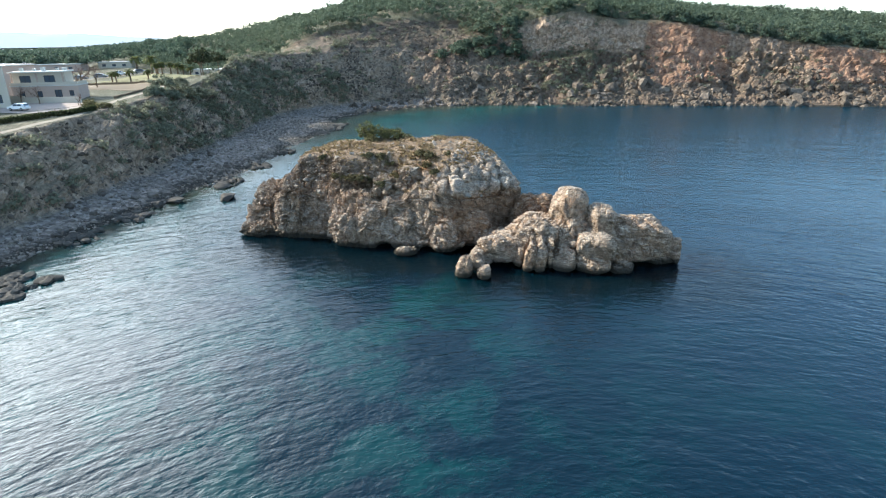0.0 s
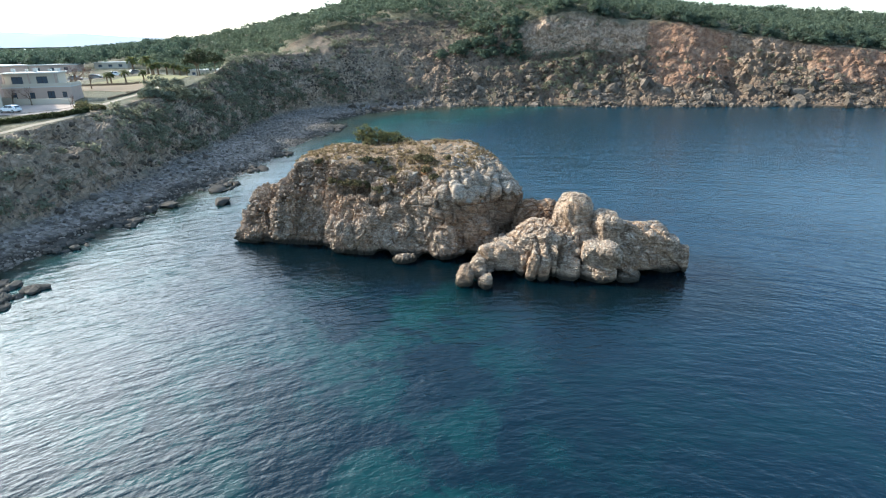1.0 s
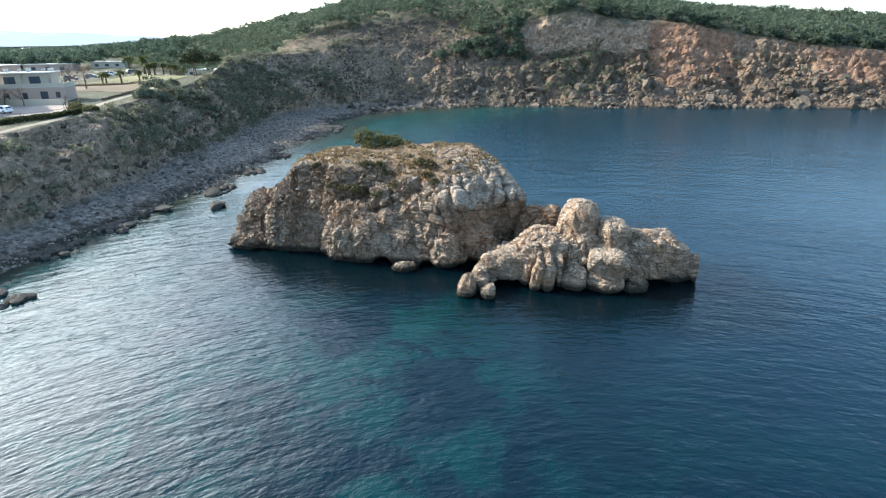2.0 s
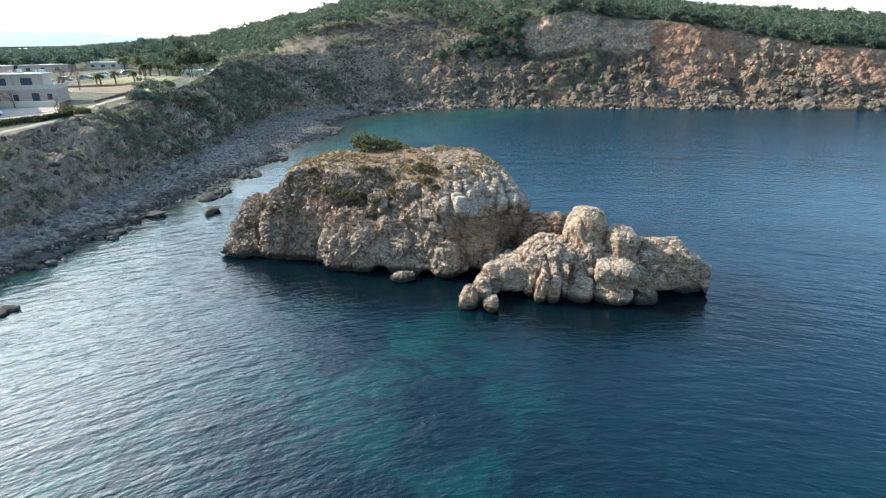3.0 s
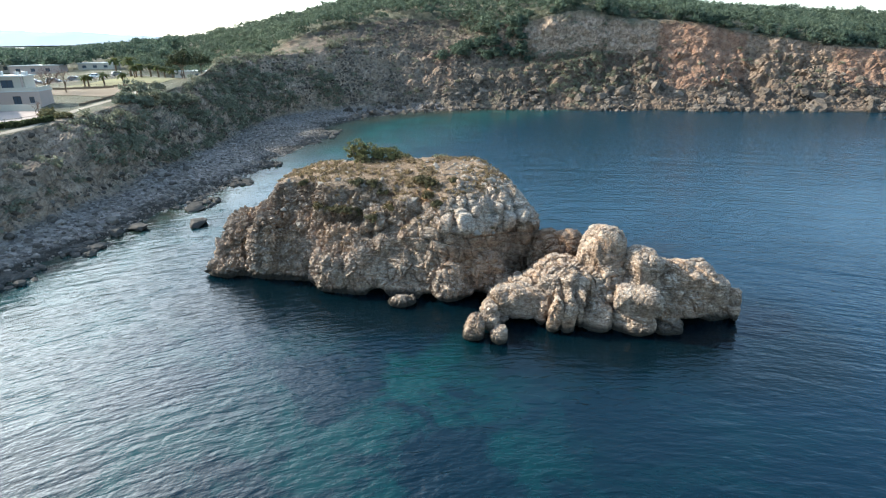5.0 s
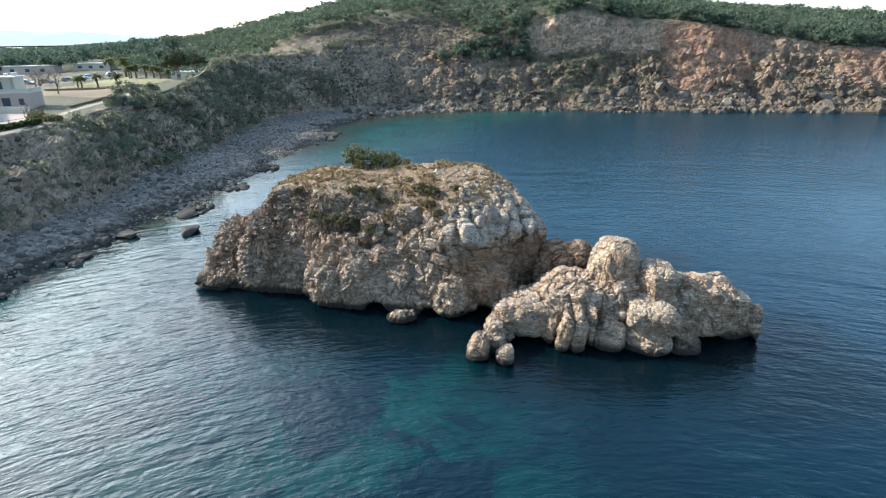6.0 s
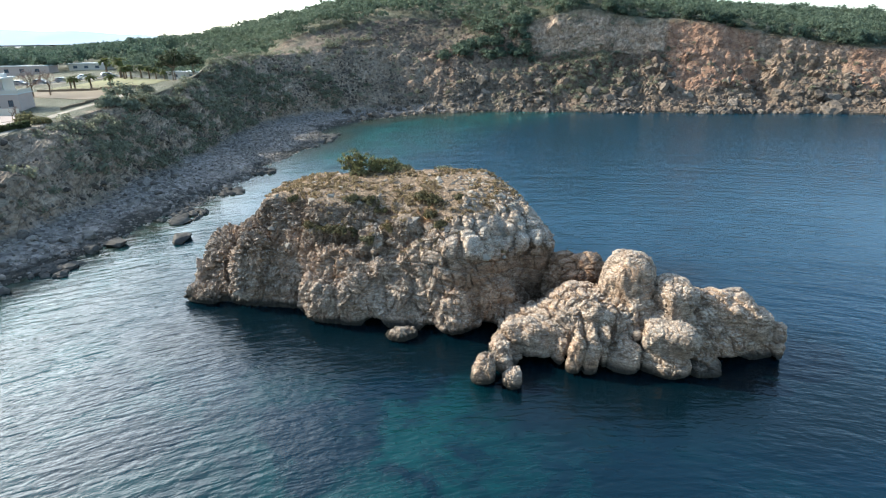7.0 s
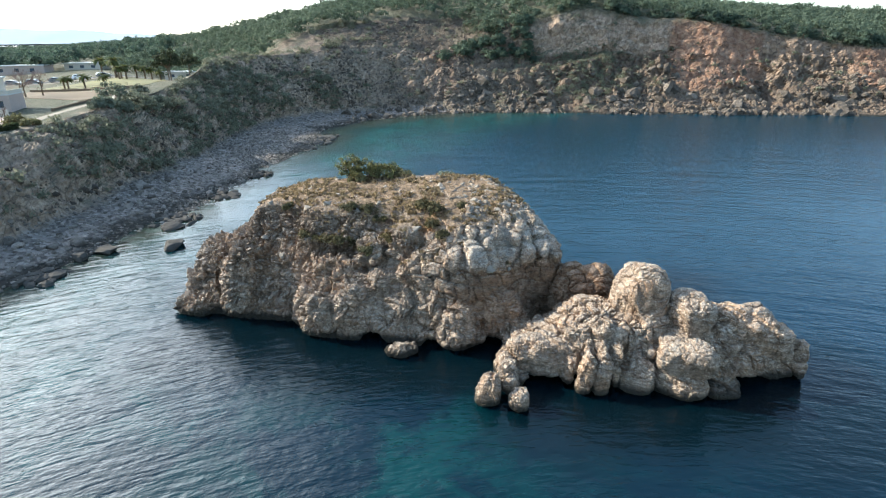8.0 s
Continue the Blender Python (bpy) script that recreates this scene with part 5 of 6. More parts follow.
# house-sized boulders at the foot of the cliff
for i, (x, y, s) in enumerate(((71, 250, 4.3), (57, 252, 3.6), (53, 247, 3.0), (62, 246, 2.4), (83, 247, 3.2), (92, 246, 2.8), (124, 241, 3.4), (137, 238, 3.6), (147, 236.5, 2.8), (158, 231, 3.2), (40, 253, 2.0), (49, 262, 1.9), (57, 263, 2.2), (29, 260, 1.6), (-8, 277, 1.5), (17, 268, 1.4))):
    lone_boulder(x, y, ground_z(x, y) + 0.25 * s, (s * 0.8, s * 0.75, s * 0.85), "large pale limestone boulder fallen from the cliff", TALUS, 440 + i, group="cliff boulders")


def shoal(name, spots, label, seed):
    """Low dark rocks awash."""
    r = np.random.default_rng(seed)
    out = []
    for x, y, reach, count in spots:
        for _ in range(count):
            me = low[r.integers(4)]
            co = np.array([v.co[:] for v in me.vertices]) * (r.uniform(0.35, 1.2), r.uniform(0.35, 1.0), r.uniform(0.3, 0.7))
            a = r.uniform(0, 6.28)
            co = np.stack((co[:, 0] * math.cos(a) - co[:, 1] * math.sin(a), co[:, 0] * math.sin(a) + co[:, 1] * math.cos(a), co[:, 2]), 1)
            d = np.clip(r.normal(size=2), -1.6, 1.6) * reach * 0.5
            out.append((co + (x + d[0], y + d[1], r.uniform(-0.15, 0.25)), np.array([f.vertices[:] for f in me.polygons])))
    return tagged(part(name, mesh_of(name, *join(out), DARKROCK, False)), label, "rocks", kind="stuff")


shoal("shoal_rocks", ((-52, 61.5, 2.6, 60), (-55, 66, 2.4, 50), (-50, 65.5, 1.2, 18), (-39.5, 178, 4, 60), (-37.5, 188, 4.5, 80), (-36, 195, 3.5, 50), (-46, 116, 4, 40), (-43.5, 131, 3, 40), (-42, 148, 3, 50), (-56, 82, 4, 50), (-53, 92, 3, 50)), "low dark rocks awash along the beach", 9)

# ---- on the islet: shrubs, tufts and loose pale stones ----
for i, (x, y, wide, tall, mat) in enumerate(((-12.6, 93.6, 1.6, 3.4, ISLEGREEN), (-10.8, 94.2, 1.9, 2.6, ISLEGREEN), (-8.6, 94.4, 2.1, 1.9, ISLEGREEN), (-11.8, 92.6, 1.0, 1.1, YELLOWSHRUB), (-6.6, 94.6, 1.4, 1.0, YELLOWSHRUB), (-1.2, 95.0, 1.3, 0.9, SCRUB))):
    q, _ = islet_top(x, y)
    if q:
        shrub("shrub", x, y, q.z - 0.15, wide, tall, "wind-shaped green shrub growing on top of the islet", mat, 30 + i, 0.24, 50, "islet shrubs")
GULLYSHRUB = leafage("dry_brown_shrub", (0.048, 0.046, 0.026), (0.125, 0.108, 0.062))
for i, (x, z, wide, tall) in enumerate(((-14.6, 7.6, 0.9, 0.9), (-13.2, 7.5, 1.1, 1.0), (-11.8, 7.5, 1.0, 1.0), (-10.4, 7.2, 0.9, 0.9), (-9.2, 7.0, 0.8, 0.8), (-16.2, 7.8, 0.7, 0.7), (-8.0, 9.6, 0.8, 0.8), (-9.4, 10.6, 1.0, 0.8),
                                        (-11.2, 10.8, 0.9, 0.7), (-2.2, 10.6, 0.9, 1.2), (-3.6, 10.9, 0.8, 0.9), (-2.6, 9.4, 0.7, 0.8), (-6.9, 8.2, 0.7, 0.7), (-1.6, 8.8, 0.6, 0.6), (0.6, 10.9, 0.7, 0.6), (-18.5, 10.4, 0.7, 0.6))):
    hit = ISLET.ray_cast(Vector((x, 60, z + 3.6)), Vector((0, 1, -0.12)).normalized())
    if hit[0]:
        shrub("shrub", x, hit[0].y, hit[0].z - 0.15, wide, tall, "low brownish shrub in a gully of the islet", GULLYSHRUB, 130 + i, 0.20, 30, "gully shrubs")
pieces = []
for k in range(1700):
    x, y = rng.uniform(-24, 8), rng.uniform(76, 97)
    q, nrm = islet_top(x, y)
    if not q or q.z < 7.5 or nrm.z < 0.35 or (q.z < 10.5 and rng.uniform() > 0.35):
        continue
    if fbm(np.array([[x, y, 0]]) * 0.3, 3, 70)[0] < -0.12:
        continue
    blades = rng.integers(5, 10)
    c = np.array(q[:]) + rng.normal(size=(blades, 3)) * (0.16, 0.16, 0.06) + (0, 0, 0.10)
    pieces.append(leaf_quads(c, 0.24, rng, 1.5))
tagged(part("dry_grass", mesh_of("dry_grass", *join(pieces), DRYGRASS, False)), "straw-coloured dry grass tufts on the islet", "grass", kind="stuff")
pale = [stone_mesh(500 + i, PALESTONE, 0.85, 2, 10) for i in range(5)]
made = 0
for k in range(3000):
    x, y = (rng.uniform(0.5, 8.5), rng.uniform(76, 92)) if k % 3 else (rng.uniform(-22, 6), rng.uniform(77, 95))
    q, nrm = islet_top(x, y)
    if not q or nrm.z < 0.4 or q.z < 6.5 or made >= 190:
        continue
    s = (0.16 + 0.42 * rng.uniform() ** 2.5) * (1.2 if x > 2 and y < 84 else 1.0)
    made += 1
    part("stone", pale[made % 5], None, islet, "", Matrix.LocRotScale(q - Vector((0, 0, 0.15 * s)), Euler((rng.uniform(-0.4, 0.4), rng.uniform(-0.4, 0.4), rng.uniform(0, 6.28))), (s * 1.2, s, s * 0.9)))

# ---- the terrace of houses on the flat land above the beach ----


def draped(name, outline, mat, label, lift=0.06, step=2.0, category="", kind="structure"):
    """A thin sheet laid on the ground inside an outline."""
    pts = [Vector((x, y, 0)) for x, y in outline]
    bm = bmesh.new()
    bm.faces.new([bm.verts.new(p) for p in pts])
    span_x = [p.x for p in pts]
    span_y = [p.y for p in pts]
    for axis, lo, hi in ((0, min(span_x), max(span_x)), (1, min(span_y), max(span_y))):
        c = lo + step
        while c < hi:
            co, no = ((c, 0, 0), (1, 0, 0)) if axis == 0 else ((0, c, 0), (0, 1, 0))
            bmesh.ops.bisect_plane(bm, geom=bm.verts[:] + bm.edges[:] + bm.faces[:], plane_co=co, plane_no=no)
            c += step
    for v in bm.verts:
        v.co.z = ground_z(v.co.x, v.co.y) + lift
    bmesh.ops.recalc_face_normals(bm, faces=bm.faces)
    if sum(f.normal.z for f in bm.faces) < 0:
        bmesh.ops.reverse_faces(bm, faces=bm.faces)
    top = bmesh.ops.extrude_face_region(bm, geom=bm.faces[:])
    for v in [g for g in top["geom"] if isinstance(g, bmesh.types.BMVert)]:
        v.co.z += 0.05
    return tagged(part(name, bm, mat), label, category or name.split("_")[-1], kind=kind)


def strip(name, line, wide, mat, label, lift=0.05, category="path"):
    line = catmull(np.array(line, float), np.linspace(0, len(line) - 1, 8 * len(line)))
    d = np.gradient(line, axis=0)
    d /= np.linalg.norm(d, axis=1, keepdims=True)
    side = np.stack((-d[:, 1], d[:, 0]), 1) * wide / 2
    v, f = [], []
    for k, (p, s) in enumerate(zip(line, side)):
        for t in (-1, -0.33, 0.33, 1):
            q = p + s * t
            v.append((q[0], q[1], ground_z(q[0], q[1]) + lift + 0.04 * (abs(t) < 1)))
        if k:
            for j in range(3):
                f.append((4 * k - 4 + j, 4 * k + j, 4 * k + j + 1, 4 * k - 3 + j))
    return tagged(part(name, mesh_of(name, v, f, mat)), label, category, kind="structure")


draped("courtyard", [(-101, 139.5), (-83.5, 136.5), (-78.3, 126), (-87, 121.5), (-100, 123)], PAVING, "pinkish paved courtyard in front of the houses", category="courtyard")
strip("dirt_path", [(-78.0, 92), (-77.2, 99.8), (-76.6, 107.7), (-75.0, 117), (-75.8, 126), (-77.2, 137), (-77.4, 150), (-77.8, 163), (-81, 171)], 2.0, DUST, "pale dusty footpath along the brow")
draped("lawn", [(-110, 181), (-96, 178), (-84, 175), (-79.5, 182), (-80.5, 196), (-86, 209), (-95, 213), (-103, 200), (-111, 190)], LAWN, "dry yellow-green lawn with palms", category="lawn")
draped("field", [(-107, 168), (-84, 158), (-80, 164), (-83.5, 174), (-97, 177), (-110, 179)], EARTH, "bare earth plot edged by a low wall", category="field")
strip("road", [(-160, 205), (-130, 207), (-112, 214), (-100, 228), (-98, 246)], 7.0, ASPHALT, "grey asphalt road behind the lawn", 0.08, "road")
strip("pavement", [(-155, 199), (-130, 201), (-110, 207), (-96, 221), (-93, 246)], 2.5, DUST, "pale pavement along the road", 0.10, "pavement")
strip("dirt_clearing", [(-84, 222), (-77, 229), (-71, 236), (-66, 248)], 3.0, DUST, "bare pale track along the top of the slope", 0.10)


def window(parent, x0, x1, z0, z1, y, sill=True):
    frame_w = 0.10
    win = part("window", boxed(((x0, y - 0.05, z0), (x0 + frame_w, y + 0.06, z1)), ((x1 - frame_w, y - 0.05, z0), (x1, y + 0.06, z1)),
                               ((x0 + frame_w, y - 0.05, z1 - frame_w), (x1 - frame_w, y + 0.06, z1)), ((x0 + frame_w, y - 0.05, z0), (x1 - frame_w, y + 0.06, z0 + frame_w)),
                               (((x0 + x1) / 2 - 0.04, y - 0.04, z0 + frame_w), ((x0 + x1) / 2 + 0.04, y + 0.05, z1 - frame_w))), DARKTRIM, parent, "dark framed window")
    mid = (x0 + x1) / 2
    part("pane", boxed(((x0 + frame_w, y - 0.015, z0 + frame_w), (mid - 0.04, y + 0.015, z1 - frame_w))), GLASS, win)
    part("pane", boxed(((mid + 0.04, y - 0.015, z0 + frame_w), (x1 - frame_w, y + 0.015, z1 - frame_w))), GLASS, win)
    if sill:
        part("sill", boxed(((x0 - 0.1, y - 0.18, z0 - 0.09), (x1 + 0.1, y - 0.05, z0))), WHITE, win)
    return win


def wall_with_holes(x0, x1, z0, z1, y0, y1, holes):
    """Boxes of a wall along x with openings (x0, x1, z0, z1)."""
    out, x = [], x0
    for a, b, lo, hi in sorted(holes):
        if a > x:
            out.append(((x, y0, z0), (a, y1, z1)))
        if lo > z0:
            out.append(((a, y0, z0), (b, y1, lo)))
        if hi < z1:
            out.append(((a, y0, hi), (b, y1, z1)))
        x = b
    if x < x1:
        out.append(((x, y0, z0), (x1, y1, z1)))
    return out


def storey(parent, x0, x1, depth0, depth1, z0, z1, holes, mat, name="storey", label=""):
    t = 0.3
    body = part(name, boxed(*wall_with_holes(x0, x1, z0, z1, depth0, depth0 + t, holes), ((x0, depth0 + t, z0), (x0 + t, depth1, z1)), ((x1 - t, depth0 + t, z0), (x1, depth1, z1)),
                            ((x0 + t, depth1 - t, z0), (x1 - t, depth1, z1)), ((x0 + t, depth0 + t, z0), (x1 - t, depth1 - t, z0 + 0.2))), mat, parent, label)
    for a, b, lo, hi in holes:
        window(parent, a, b, lo, hi, depth0 + 0.14)
    return body


house_m = pose(-103.4, 140.6, 14.45, 0, 0, 12)
house = empty_thing("terraced_house", house_m, "two-storey cream and pink house with flat roof and terraces", "house")
storey(house, 0, 14.6, 0, 6.4, -0.6, 3.5, [(1.6, 2.7, 1.0, 2.4), (5.4, 6.5, 1.0, 2.4), (9.2, 10.8, 0.9, 2.6), (12.4, 13.4, 1.1, 2.4)], PINKWALL, "ground_floor", "pinkish plaster ground floor")
part("floor_slab", boxed(((-0.15, -0.15, 3.5), (14.75, 6.55, 3.7))), WHITE, house)
part("parapet", boxed(((0, 0, 3.7), (14.6, 0.2, 4.4)), ((14.4, 0.2, 3.7), (14.6, 6.4, 4.4))), PLASTER, house)
storey(house, 0.0, 11.6, 1.6, 6.4, 3.7, 6.6, [(1.6, 4.0, 4.0, 5.9), (6.9, 9.3, 4.0, 5.9)], PLASTER, "upper_floor", "cream plaster upper floor")
part("roof", boxed(((-0.4, 0.9, 6.6), (12.0, 6.8, 6.85))), WHITE, house, "flat roof slab with a pale edge")
for x in (0.1, 5.5, 11.2):
    part("pillar", boxed(((x - 0.1, 1.0, 3.7), (x + 0.2, 1.3, 6.6))), PINKWALL, house)
for x, y, w, h in ((1.0, 4, 0.7, 0.7), (3.6, 5, 0.5, 0.5), (5.9, 3.5, 0.8, 0.8), (8.6, 5, 0.6, 0.5), (10.4, 4, 0.9, 0.6)):
    chimney = part("chimney", boxed(((x, y, 6.85), (x + w, y + w, 6.85 + h))), WHITE, house, "small white chimney block")
    part("cap", boxed(((x - 0.1, y - 0.1, 6.85 + h), (x + w + 0.1, y + w + 0.1, 6.93 + h))), WHITE, chimney)

near_m = pose(-97.2 - 14 * math.cos(radians(36)), 131 - 14 * math.sin(radians(36)), 13.9, 0, 0, 36)
near = empty_thing("apartment_house", near_m, "tall cream plastered house with small dark windows", "house")
storey(near, 0, 14, 0, 11, -0.5, 9.0, [(2.0, 3.2, 1.2, 2.8), (6.5, 7.7, 1.2, 2.8), (11.6, 12.7, 1.4, 3.2)], PLASTER, "wall", "cream plaster wall")
for x in (2.0, 6.5, 11.6):
    window(near, x, x + 1.1, 4.6, 6.2, -0.02)
part("cornice", boxed(((-0.2, -0.2, 9.0), (14.2, 11.2, 9.25))), WHITE, near)
part("roof", boxed(((0.1, 0.1, 9.25), (13.9, 10.9, 9.45))), PINKWALL, near)

behind = empty_thing("terraced_house", pose(-131, 160, 14.6, 0, 0, -22), "pink flat-roofed house beyond the courtyard", "house")
storey(behind, 0, 18, 0, 9, -0.6, 7.6, [(3, 4.6, 1.2, 2.6), (12.6, 14.2, 1.2, 2.6)], PINKWALL, "wall")
part("roof", boxed(((-0.3, -0.3, 7.6), (18.3, 9.3, 7.85))), WHITE, behind)

# low walls round the plots


def low_wall(line, height, thick, mat, label, name="garden_wall"):
    bm = bmesh.new()
    for (x0, y0), (x1, y1) in zip(line, line[1:]):
        n = max(1, int(math.hypot(x1 - x0, y1 - y0) / 3))
        for k in range(n):
            a, b = k / n, (k + 1) / n
            p = Vector((x0 + (x1 - x0) * a, y0 + (y1 - y0) * a, 0))
            q = Vector((x0 + (x1 - x0) * b, y0 + (y1 - y0) * b, 0))
            c = (p + q) / 2
            z = ground_z(c.x, c.y)
            m = Matrix.LocRotScale((c.x, c.y, z + height / 2 - 0.2), Euler((0, 0, math.atan2(q.y - p.y, q.x - p.x))), ((q - p).length + 0.01 * (k % 2), thick + 0.006 * (k % 2), height + 0.4))
            bmesh.ops.create_cube(bm, size=1, matrix=m)
    return tagged(part(name, bm, mat), label, "wall", kind="structure")


low_wall([(-103.5, 138.4), (-98.5, 137.6)], 1.7, 0.25, PLASTER, "cream plastered garden wall")
low_wall([(-98.4, 137.4), (-91, 137.0), (-85.0, 137.0)], 1.4, 0.25, PLASTER, "cream plastered garden wall")
low_wall([(-110, 180), (-97, 177.5), (-84, 174.2), (-80, 176)], 0.6, 0.4, EARTH, "low brown stone wall along the lawn")
low_wall([(-80.5, 143), (-80.5, 158), (-83, 170)], 0.5, 0.4, EARTH, "low brown stone wall beside the path")


def fence(line, spacing, height, label, rails=2):
    ob = empty_thing("fence", pose(line[0][0], line[0][1], ground_z(*line[0])), label, "fence")
    inv = ob.matrix_basis.inverted()
    last = None
    for (x0, y0), (x1, y1) in zip(line, line[1:]):
        n = max(1, int(math.hypot(x1 - x0, y1 - y0) / spacing))
        for k in range(n):
            x, y = x0 + (x1 - x0) * k / n, y0 + (y1 - y0) * k / n
            z = ground_z(x, y)
            part("post", mesh_of("post", *tube([(x, y, z - 0.1), (x, y, z + height)], [0.06, 0.05], 5), WOOD), None, ob).matrix_basis = inv
            if last:
                for r in range(rails):
                    up = height * (0.92 - 0.42 * r)
                    part("rail", mesh_of("rail", *tube([Vector(last) + Vector((0, 0, up)), (x, y, z + up)], [0.035, 0.035], 4), WOOD), None, ob).matrix_basis = inv
            last = (x, y, z)
    return ob


fence([(-109, 181.5), (-97, 179), (-85, 176), (-80.5, 179)], 2.4, 1.1, "grey wooden post-and-rail fence along the lawn")
fence([(-84.5, 116.0), (-80, 119.5), (-76.3, 123.2), (-77.5, 126.5)], 2.2, 1.3, "thin grey fence round the courtyard")
fence([(100.5, 268.2), (112, 268.5), (126, 266.0), (140, 263.0), (152, 259.0)], 3.0, 1.1, "weathered wooden handrail along the cliff-top path")

# clipped hedge under the courtyard
pieces = []
hedge_line = catmull(np.array([(-85, 108.5), (-82.2, 113), (-78.5, 117.2), (-75.2, 120.8), (-74.4, 123.5)]), np.linspace(0, 4, 60))
for x, y in hedge_line:
    c = rng.uniform(-1, 1, size=(60, 3)) * (0.6, 0.6, 0.5) + (x, y, ground_z(x, y) + 0.55)
    pieces.append(leaf_quads(c, 0.3, rng))
tagged(part("hedge", mesh_of("hedge", *join(pieces), HEDGE, False)), "grey-green clipped hedge below the courtyard", "hedge")


# ---- palms ----
def frond_mesh(seed, length):
    r = np.random.default_rng(seed)
    v, f = [], []
    for k in range(9):
        t = k / 8
        p = np.array((length * t, 0, length * (0.42 * t - 0.75 * t * t)))
        w = 0.42 * length * math.sin(math.pi * min(1, 0.12 + 0.85 * t)) * 0.45
        v += [p + (0.1, w, -0.35 * w), p, p + (0.1, -w, -0.35 * w)]
        if k:
            a = 3 * k - 3
            f += [(a, a + 1, a + 4, a + 3), (a + 1, a + 2, a + 5, a + 4)]
    return mesh_of("frond", v, f, PALMLEAF, False)


FRONDS = [frond_mesh(i, length) for i, length in enumerate((1.9, 2.2, 1.6))]
palm_trunk = mesh_of("trunk", *tube([(0, 0, 0), (0.05, 0, 1.0), (0.0, 0.05, 2.2), (0.05, 0, 3.3)], [0.30, 0.22, 0.20, 0.24], 8), BARK)


def palm():
    ob = empty_thing("palm_tree", pose(0, 0, 0), "short date palm with drooping fronds on the lawn", "palm tree", "palms on the lawn")
    part("trunk", palm_trunk, None, ob)
    for k in range(20):
        part("frond", FRONDS[k % 3], None, ob, "", Matrix.Translation((0.05, 0, 3.3)) @ pose(0, 0, 0, 0, -35 + 80 * ((k * 7) % 20) / 20, k * 137.5))
    return ob


first = palm()
spots = ((-99.5, 179.5, 1.0), (-101.5, 181, 0.9), (-94.6, 178.7, 1.05), (-88, 176.5, 1.0), (-96.3, 199, 1.0), (-95, 200.5, 1.1), (-97.3, 202, 1.0), (-93.9, 204.3, 1.1), (-92.8, 207, 1.05), (-91.2, 208, 1.0), (-90.0, 211, 1.0), (-101.5, 207, 1.6), (-116, 225, 1.5))
for k, (x, y, s) in enumerate(spots):
    m = pose(x, y, ground_z(x, y) - 0.05, 0, 0, 53 * k) @ Matrix.Diagonal((s, s, s, 1))
    if k == 0:
        first.matrix_basis = m
    else:
        ob = copy_thing(first, m)
        ob.matrix_basis = m


# ---- bare trees ----
def bare_tree_mesh(seed, tall, levels=5):
    r = np.random.default_rng(seed)
    out, twigs = [], []

    def grow(p, d, length, radius, level):
        q = p + d * length
        (twigs if level > 2 else out).append(tube([p, (p + q) / 2 + r.normal(size=3) * 0.04 * length, q], [radius, radius * 0.85, radius * 0.65], 5 if level < 2 else 3))
        if level < levels:
            for _ in range(3):
                e = d + r.normal(size=3) * 0.55 + (0, 0, 0.12)
                grow(q, e / np.linalg.norm(e), length * r.uniform(0.6, 0.8), radius * 0.6, level + 1)

    grow(np.zeros(3), np.array((0.03, 0.02, 1.0)), tall * 0.3, tall * 0.03, 0)
    return mesh_of("trunk", *join(out), BARK), mesh_of("branchwork", *join(twigs), TWIG)


BARE = [bare_tree_mesh(5, 4.6), bare_tree_mesh(6, 5.0), bare_tree_mesh(7, 3.2, 4)]
for k, (x, y, which, s, text) in enumerate(((-98.5, 136.2, 0, 1.0, "leafless reddish-brown tree in the courtyard"), (-94.2, 136.0, 1, 1.0, "leafless reddish-brown tree in the courtyard"),
                                            (-83, 133.2, 2, 1.0, "small leafless tree at the corner of the courtyard"), (-82.2, 131.2, 2, 0.8, "small leafless tree at the corner of the courtyard"),
                                            (-103, 168, 1, 1.6, "large leafless brown tree behind the house"), (-100, 170, 0, 1.5, "large leafless brown tree behind the house"), (-107, 172, 1, 1.4, "large leafless brown tree behind the house"))):
    ob = empty_thing("bare_tree", Matrix.LocRotScale((x, y, ground_z(x, y) - 0.1), Euler((0, 0, k)), (s, s, s)), text, "tree", "bare trees")
    part("trunk", BARE[which][0], None, ob)
    tagged(part("branchwork", BARE[which][1], None, ob), kind="stuff")


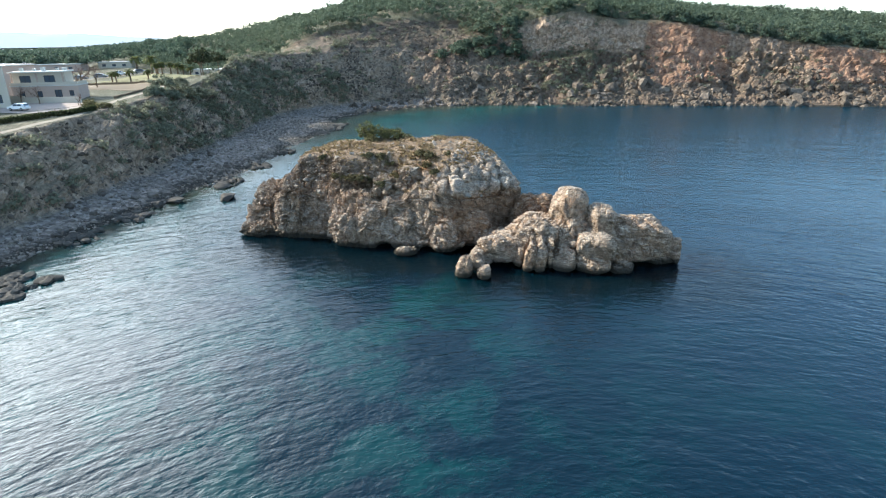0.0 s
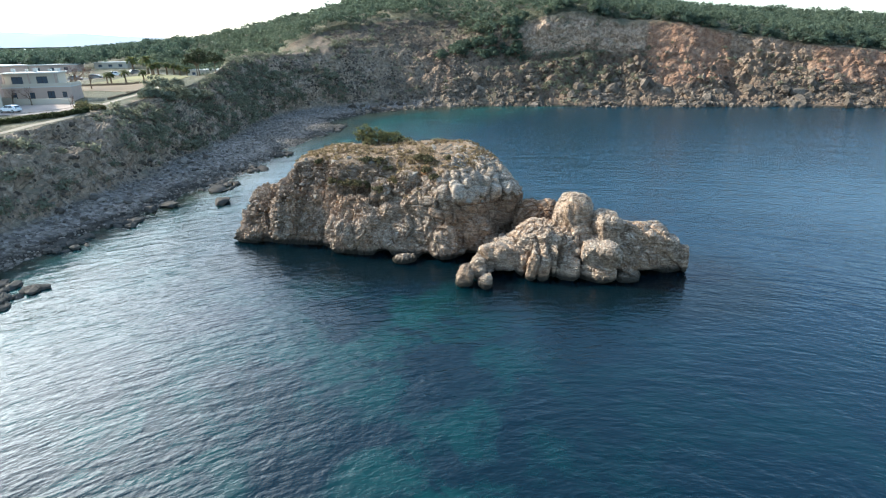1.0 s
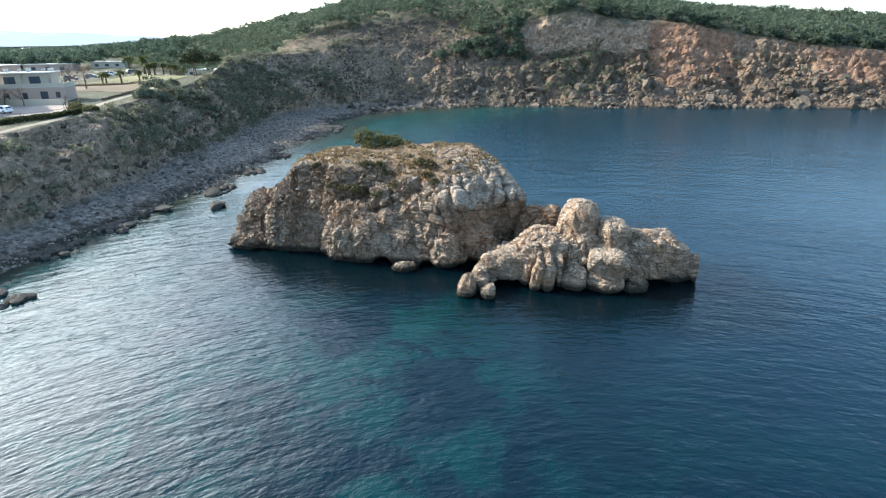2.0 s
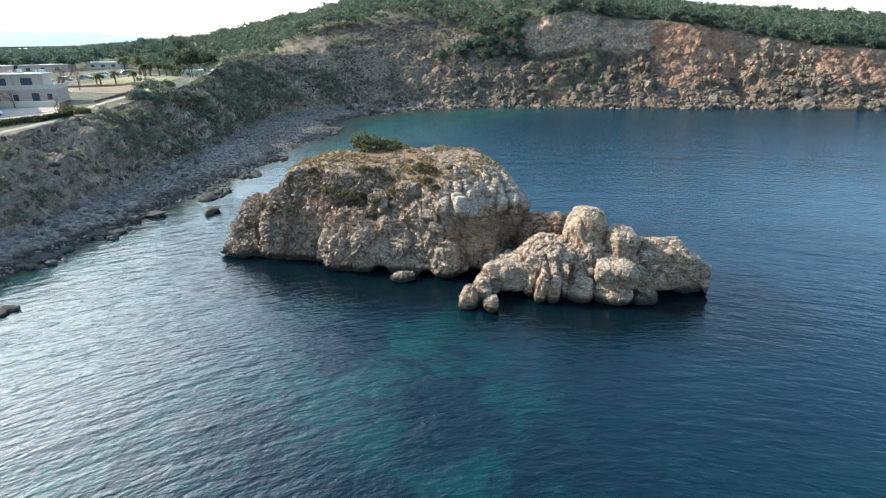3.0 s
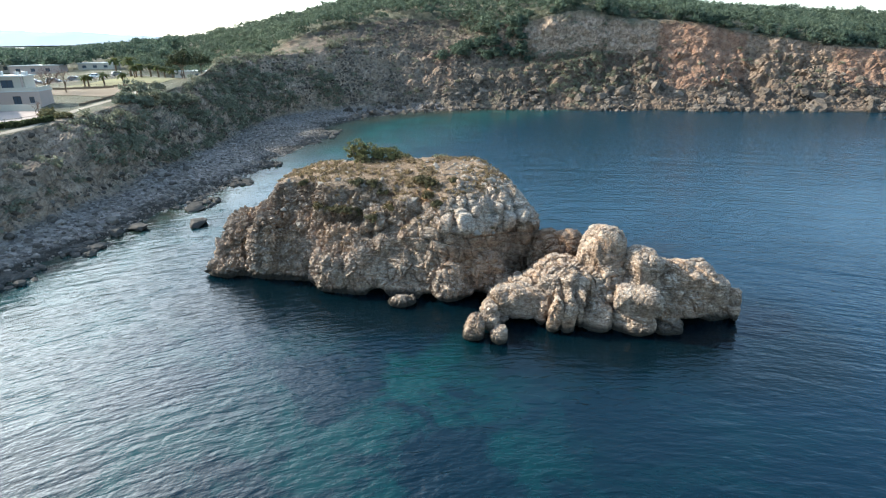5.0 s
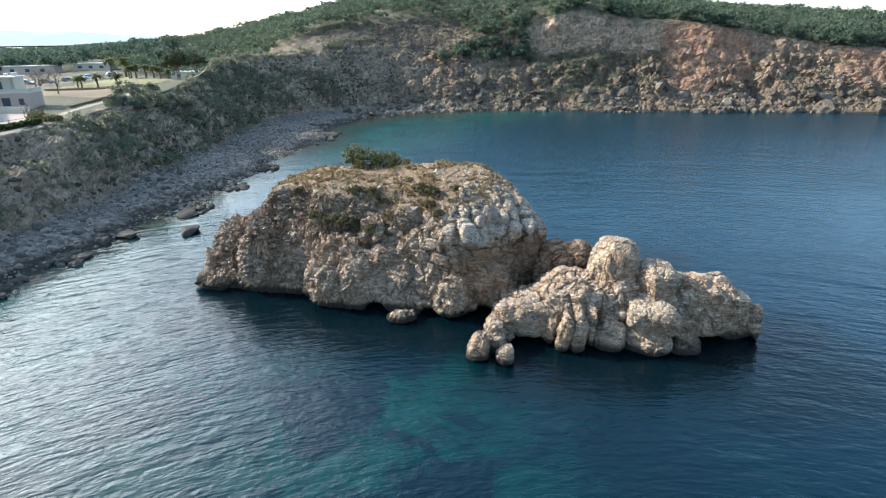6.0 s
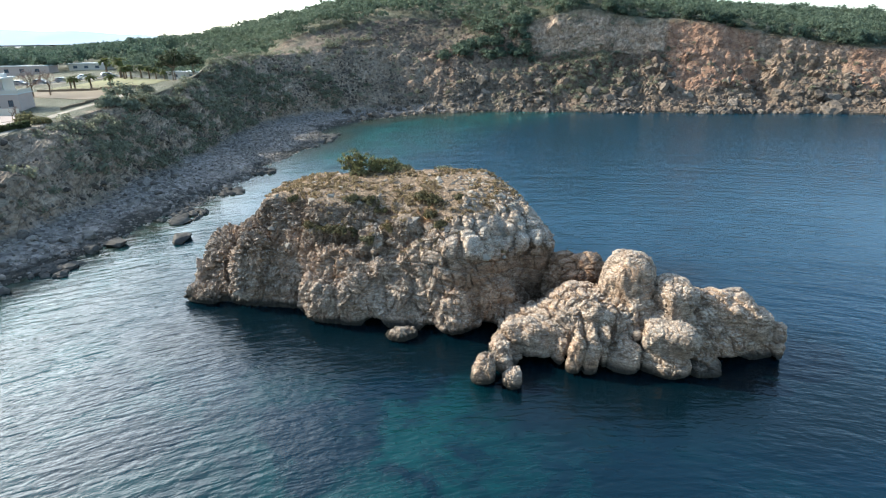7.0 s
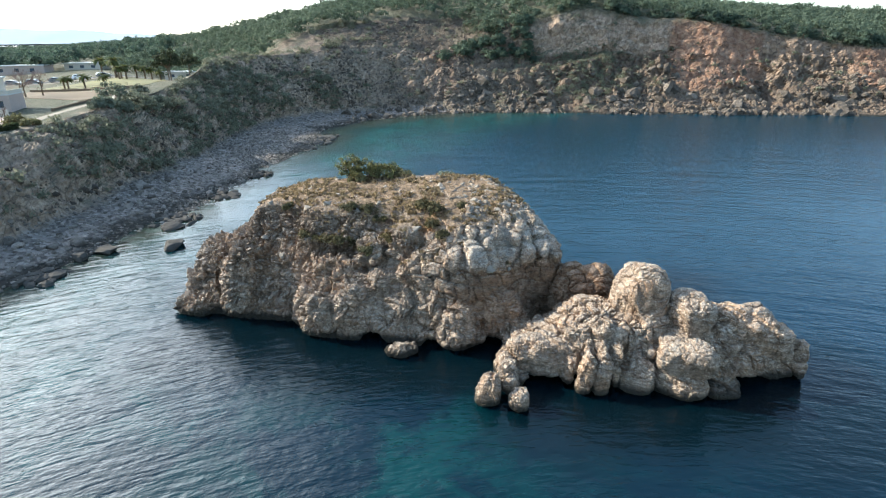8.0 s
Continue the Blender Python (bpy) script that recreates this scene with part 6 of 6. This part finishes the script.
# ---- cars ----
def car(m, paint, label, group=""):
    ob = empty_thing("car", m, label, "car", group)
    prof = [(-2.1, 0.35), (-2.15, 0.75), (-1.95, 0.98), (-1.75, 1.36), (-1.2, 1.52), (0.1, 1.50), (0.55, 1.32), (1.05, 0.98), (1.95, 0.82), (2.12, 0.62), (2.1, 0.35)]
    bm = bmesh.new()
    rows = []
    for y, k in ((-0.86, 0.94), (-0.8, 1.0), (0.8, 1.0), (0.86, 0.94)):
        rows.append([bm.verts.new((x * (0.985 if abs(y) > 0.82 else 1), y * (1 - 0.16 * max(0, z - 0.95) / 0.57), 0.35 + (z - 0.35) * k)) for x, z in prof])
    for a, b in zip(rows, rows[1:]):
        for i in range(len(prof)):
            j = (i + 1) % len(prof)
            bm.faces.new((a[i], b[i], b[j], a[j]))
    bm.faces.new(rows[0])
    bm.faces.new(rows[-1][::-1])
    bmesh.ops.recalc_face_normals(bm, faces=bm.faces)
    bmesh.ops.bevel(bm, geom=bm.edges[:], offset=0.03, segments=1, affect="EDGES")
    part("body", bm, paint, ob)
    for y in (-0.83, 0.83):
        for x0, x1 in ((-1.55, -0.55), (-0.45, 0.62)):
            bm = bmesh.new()
            s = 1 if y > 0 else -1
            pts = [(x0, 1.0), (x1, 1.0), (min(x1, 0.30), 1.38), (max(x0, -1.3), 1.40)]
            vs = [bm.verts.new((x, s * (0.868 if z < 1.2 else 0.80), z)) for x, z in pts]
            f = bm.faces.new(vs)
            bmesh.ops.solidify(bm, geom=[f], thickness=0.02)
            part("side_window", bm, GLASS, ob)
    part("windscreen", boxed(((-0.02, -0.64, -0.33), (0.02, 0.64, 0.20))), GLASS, ob, "", pose(0.86, 0, 1.22, 0, -52, 0))
    part("rear_window", boxed(((-0.02, -0.62, -0.20), (0.02, 0.62, 0.18))), GLASS, ob, "", pose(-1.88, 0, 1.2, 0, 27, 0))
    for x in (-1.3, 1.32):
        for y in (-0.80, 0.80):
            tyre = bmesh.new()
            bmesh.ops.create_cone(tyre, cap_ends=True, segments=18, radius1=0.33, radius2=0.33, depth=0.22, matrix=pose(x, y, 0.33, 90, 0, 0))
            bmesh.ops.bevel(tyre, geom=[e for e in tyre.edges if len(e.link_faces) == 2 and any(len(f.verts) > 4 for f in e.link_faces)], offset=0.04, segments=2, affect="EDGES")
            wheel = part("wheel", tyre, RUBBER, ob, "black tyre")
            rim = bmesh.new()
            bmesh.ops.create_cone(rim, cap_ends=True, segments=14, radius1=0.21, radius2=0.18, depth=0.25, matrix=pose(x, y, 0.33, 90, 0, 0))
            part("rim", rim, METAL, wheel)
    for y in (-0.6, 0.6):
        part("headlight", boxed(((2.0, y - 0.18, 0.66), (2.13, y + 0.18, 0.80)), bevel=0.02), LAMPGLASS, ob)
        part("tail_light", boxed(((-2.16, y - 0.14, 0.78), (-2.02, y + 0.14, 0.95)), bevel=0.02), PINKWALL, ob)
    return ob


parked = car(pose(-91.6, 125.4, ground_z(-91.6, 125.4) + 0.12, 0, 0, 172), CARPAINT, "white hatchback parked in the courtyard")
far_car = car(pose(-119, 205.5, ground_z(-119, 205.5) + 0.1, 0, 0, 20), GREYPAINT, "grey car parked along the road", "roadside cars")
for x, y, a in ((-125, 203.8, 8), (-131, 203.2, 4), (-108, 211.5, 40), (-137, 203, 0)):
    copy_thing(far_car, pose(x, y, ground_z(x, y) + 0.1, 0, 0, a))
white_far = car(pose(-113.5, 208, ground_z(-113.5, 208) + 0.1, 0, 0, 30), CARPAINT, "white car parked along the road", "roadside cars")
copy_thing(white_far, pose(-143, 203.3, ground_z(-143, 203.3) + 0.1, 0, 0, 2))


# ---- low pale buildings beyond the road ----
def low_building(x, y, turn, wide, deep, tall, label, mat):
    ob = empty_thing("low_building", pose(x, y, ground_z(x, y) - 0.3, 0, 0, turn), label, "building", "buildings beyond the road")
    storey(ob, 0, wide, 0, deep, 0, tall, [(wide * (0.12 + 0.3 * k), wide * (0.12 + 0.3 * k) + 1.6, tall * 0.4, tall * 0.75) for k in range(3)], mat, "wall")
    part("roof", boxed(((-0.4, -0.4, tall), (wide + 0.4, deep + 0.4, tall + 0.3))), WHITE, ob)
    return ob


low_building(-108, 252, -12, 22, 7, 3.0, "long low white-roofed pavilion beside the trees", PLASTER)
low_building(-152, 262, 6, 14, 7, 2.8, "low pale building beyond the road", PLASTER)
low_building(-172, 250, 10, 18, 8, 3.6, "low pale building beyond the road", PINKWALL)
low_building(-196, 262, 10, 16, 8, 4.2, "low pale building beyond the road", PLASTER)

# ---- far hills across the haze ----
# distance haze is mixed into this pale blue base colour
HILL = plain("far_hill", (0.27, 0.32, 0.36), 1.0, 0.1, 0.01)
hx = np.linspace(-3400, -200, 90)
rows = []
for d, lift in ((0, 0.0), (200, 0.6), (420, 1.0), (700, 0.7), (1000, 0.0)):
    crest = 62 + 26 * np.sin(hx * 0.0021 + 1.0) + 16 * fbm(np.stack((hx * 0.004, 0 * hx + d * 0.002, 0 * hx), 1), 4, 12)
    crest = crest * sstep(-300, -900, hx)
    rows.append(np.stack((hx, 2500 + d + 0 * hx, 5 + crest * lift), 1))
hv = np.stack(rows, 1)
ids = np.arange(hv.shape[0] * hv.shape[1]).reshape(hv.shape[:2])
hf = np.stack((ids[:-1, :-1], ids[1:, :-1], ids[1:, 1:], ids[:-1, 1:]), -1).reshape(-1, 4)
tagged(part("far_hills", mesh_of("far_hills", hv.reshape(-1, 3), hf, HILL)), "pale blue hills across the distance", "hills", kind="structure")
